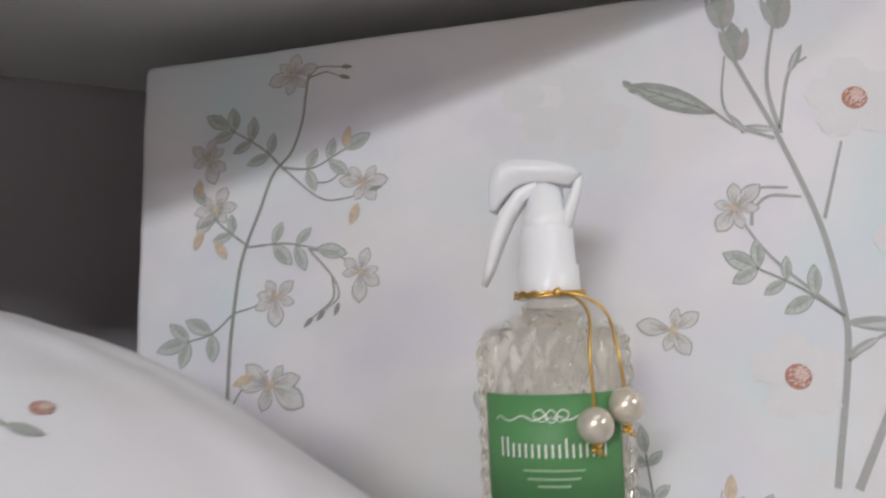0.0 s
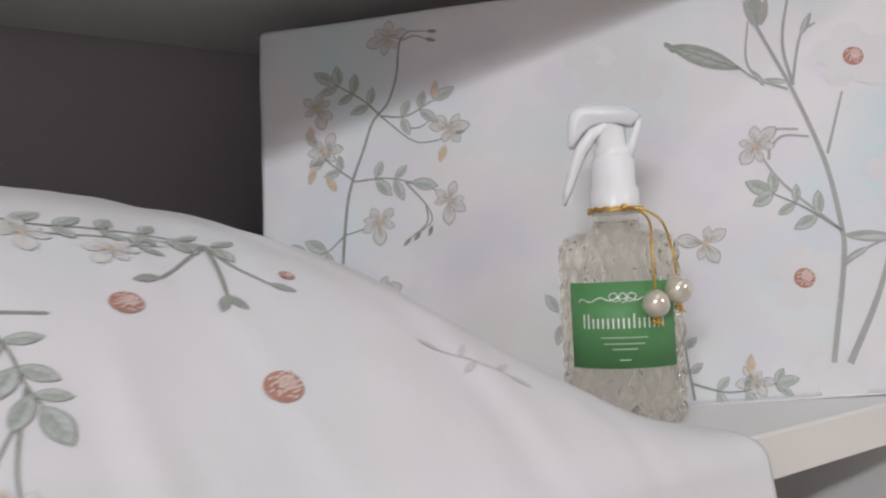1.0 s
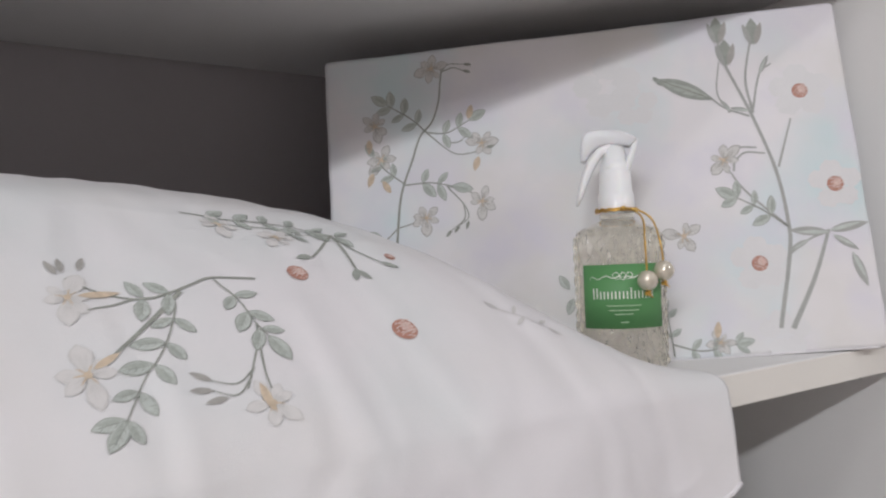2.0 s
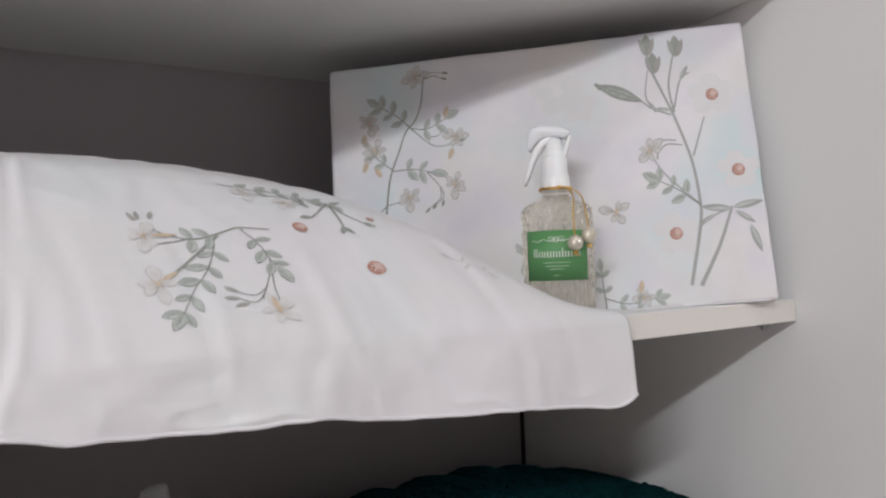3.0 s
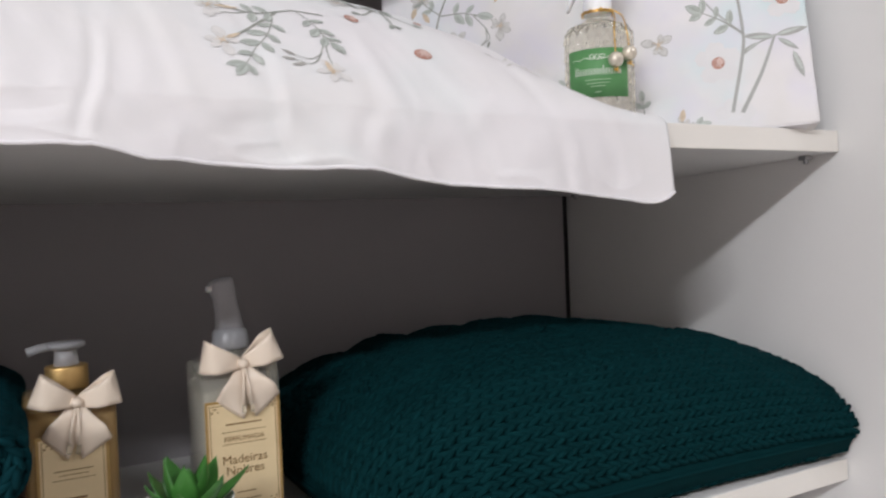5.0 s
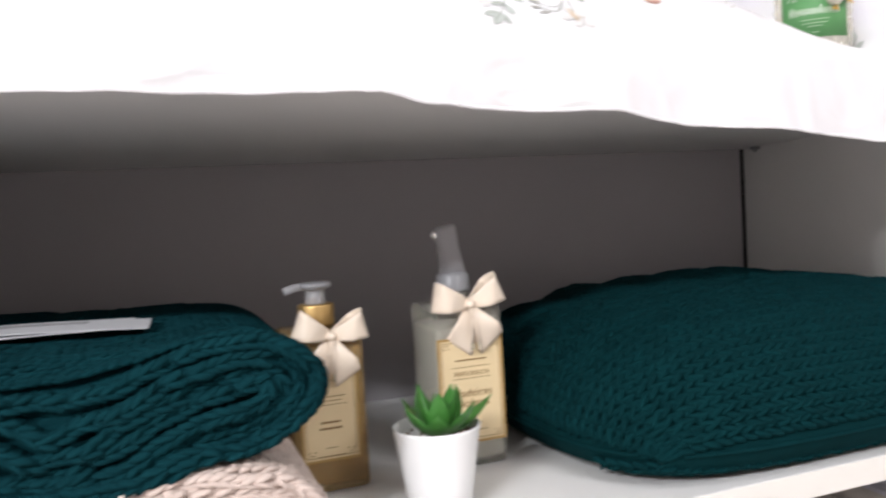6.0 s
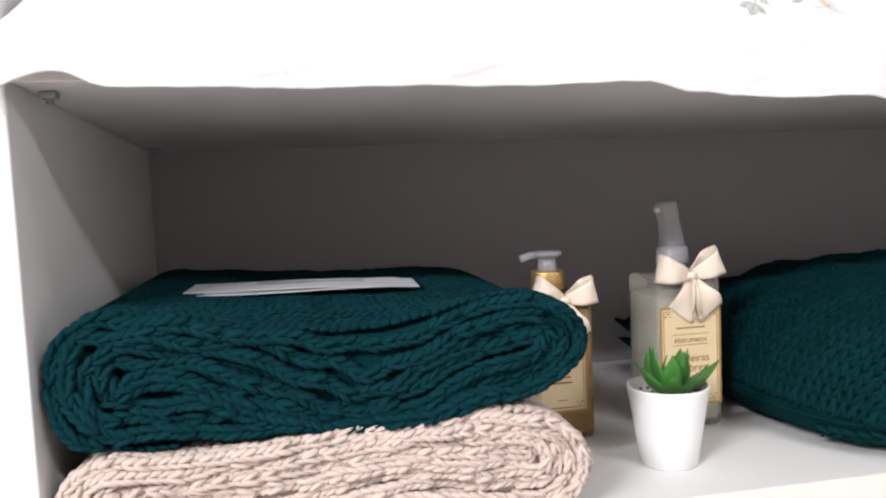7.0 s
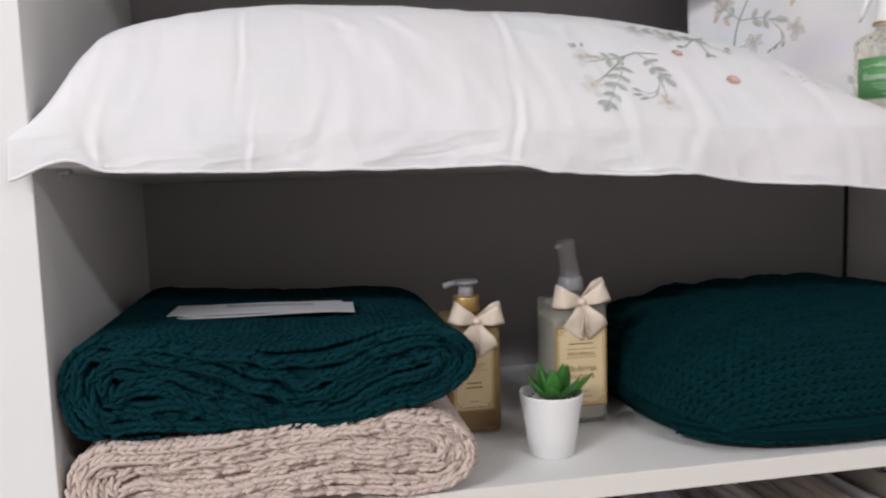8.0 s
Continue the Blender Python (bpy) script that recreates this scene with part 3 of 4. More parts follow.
def pillow_raw(u, v, lift=0.0):
    """u 0..1 from left to right; v 0..1 from the back over the crest, 0.8 the shelf's edge, 1 the hem."""
    y = -0.03 - 0.373 * min(v / 0.8, 1.0)
    left = 0.004 - 0.016 * max(0.0, min(1.0, (-0.385 - y) / 0.015))
    right = float(interp(y, RIGHT))
    x = left + (right - left) * u
    xs = x + (0.757 - right) * max(0.0, (u - 0.5) * 2) ** 2
    base = shelf_top(y) + 0.003
    k = float(np.interp(x, [0.0, 0.036, 0.09, 0.20, 0.36, 0.55, 0.70, 0.76], [9.0, 8.0, 5.0, 3.4, 2.4, 2.0, 2.9, 2.9]))
    p = max(0.0, 1 - (abs(y + 0.22) / 0.184) ** k)
    z = base + (float(interp(xs, CREST)) - base) * p
    drop = 0.0
    if v > 0.8:
        hem = float(interp(x, HEM))
        drop = (v - 0.8) / 0.2
        z = z + (hem - z) * drop
        y -= 0.004 * math.sin(drop * math.pi / 2)
    front = max(0.0, min(1.0, (v - 0.45) / 0.35))
    big = noise.noise(Vector((x * 9, y * 9, 1.7)))
    ridge = (1 - abs(noise.noise(Vector((x * 26 + 3, v * 5, 0.3))))) ** 4 - 0.35
    slant = (1 - abs(noise.noise(Vector((x * 17 + v * 6, v * 9 - x * 8, 5.1))))) ** 5 - 0.3
    fine = noise.noise(Vector((x * 60, v * 16, 2.2)))
    n = 0.0025 * big + front * (0.0008 * ridge + 0.0020 * slant) + 0.0010 * fine
    crease = creased(x, v)
    n = (n - crease) * (0.3 + 0.7 * math.sin(math.pi * min(1, max(0, u))) ** 0.5)
    out = 0.35 + 0.65 * front
    return Vector((x, y - (lift + n) * out + 0.003 * drop * math.sin(x * 47) * (x > 0.05), z + (lift + n) * (1 - 0.75 * front) - 0.0012 * drop * fine))


def pillow_point(u, v, lift=0.0):
    """The pillow's cover, rounded where it turns down over the shelf's edge."""
    if 0.64 < v < 0.955:
        w = min(0.026, (v - 0.64) * 0.6, (0.955 - v) * 0.9)
        return (pillow_raw(u, v - w, lift) + pillow_raw(u, v - w / 2, lift) + pillow_raw(u, v, lift) + pillow_raw(u, v + w / 2, lift) + pillow_raw(u, v + w, lift)) / 5
    return pillow_raw(u, v, lift)


pillow = thing("pillow", "plump pillow in a white flower-printed cotton case lying on the shelf", "pillow")
pts = np.array([[pillow_point(i / 339, j / 189)[:] for j in range(190)] for i in range(340)])
case = grid_mesh("pillowcase", pts, M_CASE, pillow)
sol = case.modifiers.new("cloth", "SOLIDIFY")
sol.thickness, sol.offset = 0.0016, 1
pts = np.array([[(pillow_point(0.02 + 0.95 * i / 50, 0.02 + 0.74 * j / 30) - Vector((0, 0, 0.004)))[:] for j in range(31)] for i in range(51)])
pts[:, 0, 2] = pts[:, -1, 2] = 0.29
grid_mesh("filling", pts, M_COTTON, pillow)
hem = tube_bm([pillow_point(i / 119, 0.999) for i in range(120)], 0.0013, 6)
part("hem", hem, M_COTTON, pillow, smooth=True)

pr = Print(lambda u, v, lift: pillow_point((u + 3) / 1000, 1.004 - v / 1000, 0.00036 + 0.4 * lift))
# the spray on the front: a bent stem, three blossoms, two leafy twigs
pr.stem([(696, 333), (670, 333), (655, 325), (634, 314), (619, 311), (605, 316), (596, 322), (590, 328)], 0.0015)
pr.stem([(619, 311), (606, 306), (593, 302)], 0.0012)
pr.stem([(646, 318), (619, 291), (590, 265)], 0.0026)
pr.sprig([(655, 325), (645, 319), (634, 314), (624, 312)], 0.0010, 0.0115, 0.05, 0.010, False)
pr.sprig([(640, 312), (637, 302), (625, 280), (614, 265), (605, 254), (593, 233)], 0.0010, 0.0125, 0.08, 0.011)
pr.sprig([(670, 331), (676, 312), (677, 290), (679, 280)], 0.0012, 0.0125, 0.08, 0.010)
pr.stem([(677, 290), (672, 278), (661, 259), (652, 243)], 0.0012)
pr.stem([(672, 278), (665, 254), (664, 238)], 0.0012)
pr.stem([(657, 251), (646, 240), (634, 244)], 0.0009)
pr.stem([(660, 256), (648, 247), (635, 250)], 0.0009)
for u, v, r, t in ((587, 312, 0.013, 20), (581, 259, 0.015, 50), (662, 233, 0.014, 10)):
    pr.flower(u, v, r, t, 6, M_PALE, M_PETAL)
for u, v, a in ((587, 331, 115), (590, 333, 95), (599, 336, 75), (636, 250, 150), (635, 244, 175), (641, 239, 190)):
    pr.blade(u, v, a, 0.009, 0.0028, M_PETAL_B, 0.0008)
pr.blade(592, 313, 8, 0.016, 0.0035, M_OCHRE, 0.0010)
pr.blade(584, 262, 35, 0.012, 0.0030, M_OCHRE, 0.0010)
pr.blade(659, 246, 285, 0.014, 0.0035, M_OCHRE, 0.0010)
# the spray lying over the crest
pr.sprig([(681, 429), (717, 424), (758, 430), (791, 418)], 0.0014, 0.013, 0.02, 0.012, False)
pr.stem([(693, 413), (723, 413), (761, 421), (788, 416)], 0.0011)
pr.sprig([(735, 400), (752, 408), (770, 414)], 0.0010, 0.010, 0.1, 0.011)
pr.flower(702, 411, 0.012, 30, 6, M_PALE, M_PETAL)
pr.flower(738, 398, 0.012, 0, 6, M_PALE, M_PETAL)
pr.stem([(788, 418), (770, 392), (752, 370)], 0.0022)
pr.stem([(787, 414), (783, 380), (776, 349)], 0.0026)
pr.stem([(787, 414), (792, 390), (803, 365)], 0.0018)
for u, v, a in ((777, 354, 245), (777, 354, 300), (752, 371, 200), (803, 366, 330)):
    pr.blade(u, v, a, 0.010, 0.0040, M_PLEAF_B, 0.0007)
for u, v, red in ((729, 344, 0.0052), (768, 280, 0.0062), (817, 378, 0.0030)):
    pr.heart(u, v, red)
pr.stem([(855, 302), (870, 292), (884, 278)], 0.0009, M_PETAL)
for u, v, a in ((858, 300, 140), (866, 294, 60), (872, 290, 220), (880, 283, 30), (884, 278, 320)):
    pr.blade(u, v, a, 0.009, 0.0024, M_PETAL, 0.0006)
pr.finish("floral_print", pillow, "faint botanical print with red-hearted flowers")

# perfumed water bottle on the upper shelf
AX, AY = 0.764, -0.320
scent = thing("scent_bottle", "diamond-cut clear glass trigger bottle with green label and pearl charm", "bottle", (AX, AY, shelf_top(AY)))
FACE = math.atan2(-0.72, -0.69)


def cut_glass(inner):
    rows = []
    zs = [0.0, 0.0012] + [0.003 + 0.085 * k / 90 for k in range(91)] + [0.0905, 0.0925, 0.0945, 0.0965, 0.0975, 0.100, 0.106]
    for j, z in enumerate(zs):
        row = []
        for k in range(352):
            th = 2 * math.pi * k / 352
            r = 0.0268
            if z < 0.003:
                r = 0.0238 + 0.8 * z
            elif z > 0.0885:
                r = float(np.interp(z, [0.0885, 0.0905, 0.0925, 0.0945, 0.0965, 0.0975, 0.106], [0.0276, 0.0264, 0.0225, 0.0180, 0.0132, 0.0112, 0.0110]))
            else:
                a, b = th * 10 + z * 214, th * 10 - z * 214
                d = min(abs(math.sin(a)), abs(math.sin(b)))
                r += 0.0034 * d * min(1, (0.0890 - z) / 0.003, (z - 0.001) / 0.004) - 0.0008
            row.append(((r - inner) * math.cos(th), (r - inner) * math.sin(th), z + (inner if z < 0.01 else 0)))
        rows.append(row)
    rows.insert(0, [(0, 0, rows[0][0][2])] * 352)
    rows.append([(0, 0, rows[-1][0][2])] * 352)
    return np.array(rows).transpose(1, 0, 2)


grid_mesh("glass_body", cut_glass(0.0), M_CUT, scent, "clear diamond-cut glass", True)
LAB_R = 0.0297
lab = np.array([[(LAB_R * math.cos(FACE + radians(a)), LAB_R * math.sin(FACE + radians(a)), z) for a in np.linspace(-52, 52, 40)] for z in (0.0295, 0.069)])
label_ob = grid_mesh("paper_label", lab.transpose(1, 0, 2), M_GREEN, scent, "green paper label with pale ornament")
lsol = label_ob.modifiers.new("sheet", "SOLIDIFY")
lsol.thickness = 0.0006
pr = Print(lambda u, v, lift: Vector(((LAB_R + 0.0002 + lift) * math.cos(FACE + u / 1000 / LAB_R), (LAB_R + 0.0002 + lift) * math.sin(FACE + u / 1000 / LAB_R), v / 1000)))
for sg in (1, -1):
    pr.stem([(sg * 2, 62), (sg * 6, 60.5), (sg * 10, 62), (sg * 15, 60.0), (sg * 19, 61.5), (sg * 21, 60)], 0.0007, M_INK)
    pr.stem([(sg * 1, 61), (sg * 3.5, 64), (sg * 6, 62.5), (sg * 3.5, 60), (0, 61.5)], 0.0006, M_INK)
pr.stem([(-2.2, 61.6), (0, 64), (2.2, 61.6), (0, 59.6), (-2.2, 61.6)], 0.0006, M_INK)
# the mark on the label: a row of plain upright bars
for k in range(17):
    x, tall = -18.4 + 2.3 * k, 6.6 if k in (0, 1, 10) else 4.6
    pr.stem([(x, 47.8), (x, 47.8 + tall)], 0.0010, M_INK, 1.0)
for v, half in ((43.6, 10.5), (40.8, 9.0), (38.4, 5.5), (33.5, 2.4)):
    pr.stem([(-half, v), (half, v)], 0.0008, M_INK_PALE, 1.0)
pr.finish("label_print", scent, "white ornament and strokes on the label")
neck = lathe_bm([(0.0, 0.1015), (0.0116, 0.1015), (0.0118, 0.1035), (0.0116, 0.113), (0.0106, 0.1135), (0.0102, 0.126), (0.0080, 0.1275), (0.007, 0.140), (0, 0.140)], 36)
HEAD = []
HEAD.append(part("collar", neck, M_PLASTIC, scent, "ribbed white plastic collar", True))
LEFT = Vector((-0.70, 0.71, 0))
OUT = Vector((-0.71, -0.70, 0))


def strip_solid(path, halfw, thick):
    """A tapering solid bar along (left, z) points, halfw wide towards the viewer."""
    bm = bmesh.new()
    rings = []
    path = [(l, 0.1255 + (z - 0.121) * 1.22) for l, z in path]
    for k, (l, z) in enumerate(path):
        a, b = path[max(0, k - 1)], path[min(len(path) - 1, k + 1)]
        t = Vector((b[0] - a[0], b[1] - a[1])).normalized()
        nrm = Vector((-t.y, t.x))
        w, h = halfw[k], thick[k]
        ring = []
        for q in range(12):
            an = 2 * math.pi * q / 12
            ca, sa = math.cos(an), math.sin(an)
            ca, sa = math.copysign(abs(ca) ** 0.6, ca), math.copysign(abs(sa) ** 0.6, sa)
            ring.append(bm.verts.new(LEFT * (l + nrm.x * h * sa) + OUT * (w * ca) + Vector((0, 0, z + nrm.y * h * sa))))
        rings.append(ring)
    for p, q in zip(rings, rings[1:]):
        for j in range(12):
            bm.faces.new((p[j], p[(j + 1) % 12], q[(j + 1) % 12], q[j]))
    bm.faces.new(rings[0][::-1])
    bm.faces.new(rings[-1])
    bmesh.ops.recalc_face_normals(bm, faces=bm.faces[:])
    return bm




def profile_solid(outline, halfw, bevel):
    """A flat-sided moulding: an outline of (left, z) given depth towards the viewer, with rounded edges."""
    bm = bmesh.new()
    a, b = [[bm.verts.new(LEFT * l + OUT * (sg * halfw) + Vector((0, 0, z))) for l, z in outline] for sg in (-1, 1)]
    bm.faces.new(a)
    bm.faces.new(b[::-1])
    for k in range(len(a)):
        j = (k + 1) % len(a)
        bm.faces.new((a[j], a[k], b[k], b[j]))
    bmesh.ops.recalc_face_normals(bm, faces=bm.faces[:])
    bmesh.ops.bevel(bm, geom=bm.edges[:], offset=bevel, segments=3, profile=0.5, affect="EDGES")
    return bm


RAISE = Matrix.Translation((0, 0, 0.103)) @ Matrix.Diagonal((1, 1, 1.12, 1)) @ Matrix.Translation((0, 0, -0.103))
HOOD = smooth_line([(-0.0150, 0.1432), (-0.0120, 0.1462), (-0.0030, 0.1492), (0.0080, 0.1506), (0.0160, 0.1500), (0.0200, 0.1470), (0.0212, 0.1400), (0.0214, 0.1325)], 3)
HOOD += smooth_line([(0.0185, 0.1325), (0.0150, 0.1370), (0.0090, 0.1410), (0.0, 0.1415), (-0.0100, 0.1400)], 3)
HEAD.append(part("spray_head", profile_solid(HOOD, 0.0062, 0.0011), M_FROST, scent, "thin white plastic spray head", True))
HEAD.append(part("spray_neck", lathe_bm([(0, 0.1255), (0.0088, 0.1255), (0.0092, 0.1270), (0.0088, 0.1315), (0.0060, 0.1322), (0.0052, 0.1330), (0.0050, 0.1420), (0, 0.1420)], 28), M_PLASTIC, scent, smooth=True))
HEAD.append(part("trigger", strip_solid([(0.002, 0.1335), (0.009, 0.1310), (0.0150, 0.1255), (0.0190, 0.1190), (0.0225, 0.1115), (0.0250, 0.1060)], (0.0060, 0.0066, 0.0066, 0.006, 0.005, 0.003), (0.0022, 0.0030, 0.0032, 0.0029, 0.0022, 0.0010)), M_PLASTIC, scent, "curved white trigger", True))
HEAD.append(part("spray_back", strip_solid([(-0.0140, 0.1360), (-0.0120, 0.131), (-0.0095, 0.126), (-0.0078, 0.121)], (0.0052, 0.0055, 0.0055, 0.005), (0.0014, 0.0020, 0.0022, 0.0020)), M_PLASTIC, scent, smooth=True))
for ob in HEAD:
    ob.matrix_local = RAISE
charm = thing("pearl_charm", "gold wire charm with two pearl beads round the bottle neck", "charm", (AX, AY, shelf_top(AY)))
ring = bmesh.new()
for dz in (0.0, 0.0012):
    tube_bm([(0.0132 * math.cos(2 * math.pi * k / 30), 0.0132 * math.sin(2 * math.pi * k / 30), 0.1030 + dz + 0.0006 * math.sin(3 * k)) for k in range(31)], 0.0006, 6, ring)
part("wire_ring", ring, M_WIRE, charm, smooth=True)
RT = Vector((0.69, -0.72, 0))
knot = OUT * 0.0128 + RT * 0.004 + Vector((0, 0, 0.1040))
kb = bmesh.new()
bmesh.ops.create_uvsphere(kb, u_segments=12, v_segments=8, radius=0.0018, matrix=Matrix.Translation(knot))
part("knot", kb, M_WIRE, charm, smooth=True)
for px, py, pz, mid in ((0.0, 0.0, 0.0585, 0.0), (0.0105, -0.007, 0.0640, 0.006)):
    bead = OUT * (0.0285 + py) + RT * (0.0155 + px) + Vector((0, 0, pz))
    bend = OUT * (0.021 + py) + RT * (0.0150 + mid) + Vector((0, 0, 0.0960))
    low = OUT * (0.0295 + py) + RT * (0.0150 + px * 0.9) + Vector((0, 0, 0.082))
    part("wire", tube_bm(smooth_line([knot[:], (knot * 0.5 + bend * 0.5 + Vector((0, 0, 0.0025)))[:], bend[:], low[:], (bead + Vector((0, 0, 0.005)))[:]], 8), 0.0006, 6), M_WIRE, charm, smooth=True)
    pb = bmesh.new()
    bmesh.ops.create_uvsphere(pb, u_segments=28, v_segments=18, radius=0.0064, matrix=Matrix.Translation(bead))
    pearl = part("pearl", pb, M_PEARL, charm, "lustrous cream pearl bead", True)
    kb = bmesh.new()
    for q in range(4):
        bmesh.ops.create_uvsphere(kb, u_segments=8, v_segments=6, radius=0.0011, matrix=Matrix.Translation(bead + Vector((0.0012 * math.cos(q * 1.6), 0.0012 * math.sin(q * 1.6), -0.0072 - 0.0005 * q))))
    tube_bm([(bead + Vector((0, 0, -0.008)))[:], (bead + RT * 0.003 + Vector((0, 0, -0.0105)))[:]], 0.0004, 5, kb)
    part("end_knot", kb, M_WIRE, charm, smooth=True)

# ---- lower shelf: cushion ----
cushion = thing("knit_cushion", "dark teal chunky knit cushion lying on the shelf", "cushion")


def cushion_point(a, b, top=True):
    """a, b -1..1 across the cushion: squeezed against the side panel, round at the front, its far corner drawn out and lifted."""
    ear = max(0.0, -a) ** 4 * max(0.0, b) ** 4
    near = max(0.0, -b) ** 5
    x = 0.748 + 0.229 * a * (1 - 0.04 * b * b - (0.16 * near if a < 0 else 0.0)) - 0.038 * ear
    y = -0.208 + 0.184 * b * (1 - (0.10 * a ** 4 if a < 0 else 0.0) - 0.03 * a * a * (b > 0)) - 0.012 * max(0.0, a) ** 2 * max(0.0, -b)
    across = 1 - abs(a) ** 3.6 if a < 0 else 1 - 0.60 * a ** 2.2
    e = max(0.0, across * (1 - abs(b) ** 3.0)) ** 0.5
    wave = 0.0042 * math.sin(a * 24 + 1.5 * b) * max(0.0, min(1.0, b + 0.5)) * e
    sag = 0.004 * noise.noise(Vector((a * 1.7, b * 1.7, 4)))
    z = 0.024 + 0.100 * e + wave + sag * e if top else 0.024 - 0.0225 * e ** 0.4
    return Vector((x, y, z + (0.034 if top else 0.014) * ear))


def tangent_frame(f, a, b, d=0.004):
    p = f(a, b)
    du, dv = f(min(a + d, 1), b) - f(max(a - d, -1), b), f(a, min(b + d, 1)) - f(a, max(b - d, -1))
    return p, du.normalized(), dv.normalized(), du.cross(dv).normalized()


pts = np.array([[cushion_point(-1 + 2 * i / 70, -1 + 2 * j / 70)[:] for j in range(71)] for i in range(71)])
grid_mesh("cover_top", pts, M_TEAL_SHADED, cushion)
pts = np.array([[cushion_point(1 - 2 * i / 70, -1 + 2 * j / 70, False)[:] for j in range(71)] for i in range(71)])
grid_mesh("cover_base", pts, M_TEAL_SHADED, cushion)
ends = [[cushion_point(1, -1 + 2 * j / 70, False)[:] for j in range(71)], [cushion_point(1, -1 + 2 * j / 70)[:] for j in range(71)]]
grid_mesh("cover_end", np.array(ends), M_TEAL_SHADED, cushion)


def even_steps(f, gap):
    """Parameters from -1 to 1 that lie a gap apart along a line."""
    ts = np.linspace(-0.993, 0.993, 1200)
    ps = np.array([f(t)[:] for t in ts])
    run = np.concatenate([[0], np.cumsum(np.linalg.norm(np.diff(ps, axis=0), axis=1))])
    n = int(run[-1] / gap)
    return np.interp(np.linspace(0, run[-1], n), run, ts).tolist()


loops = []
for b in even_steps(lambda t: cushion_point(-0.2, t), 0.0088):
    for a in even_steps(lambda t: cushion_point(t, b), 0.0095):
        if min(-a, b) > 0.82:
            continue
        p, du, dv, n = tangent_frame(cushion_point, a, b)
        if b < -0.25 + 0.12 * math.sin(a * 9):
            stitch_pair(loops, p + n * 0.0004, du, dv, n, 0.0120, 0.40, 0.34)
        else:
            stitch_pair(loops, p, dv, du, n, 0.0122, 0.12)
knit_mesh("knit_top", loops, M_TEAL_SHADED, cushion)
loops = []
for a in even_steps(lambda t: cushion_point(t, -0.9, False), 0.0095):
    for b in even_steps(lambda t: cushion_point(a, t, False), 0.0095)[1:6]:
        p, du, dv, n = tangent_frame(lambda s, t: cushion_point(s, t, False), a, b)
        stitch_pair(loops, p, dv, du, -n, 0.0095, 0.3)
knit_mesh("knit_side", loops, M_TEAL_SHADED, cushion)
edge = [cushion_point(-1, -1 + 2 * k / 40) for k in range(41)] + [cushion_point(-1 + 2 * k / 40, 1) for k in range(1, 41)] + [cushion_point(1, 1 - 2 * k / 40) for k in range(1, 41)] + [cushion_point(1 - 2 * k / 40, -1) for k in range(1, 40)]
part("seam", tube_bm(edge, 0.0022, 6), M_TEAL_SHADED, cushion, "corded teal seam", True)

# ---- lower shelf: folded blankets ----


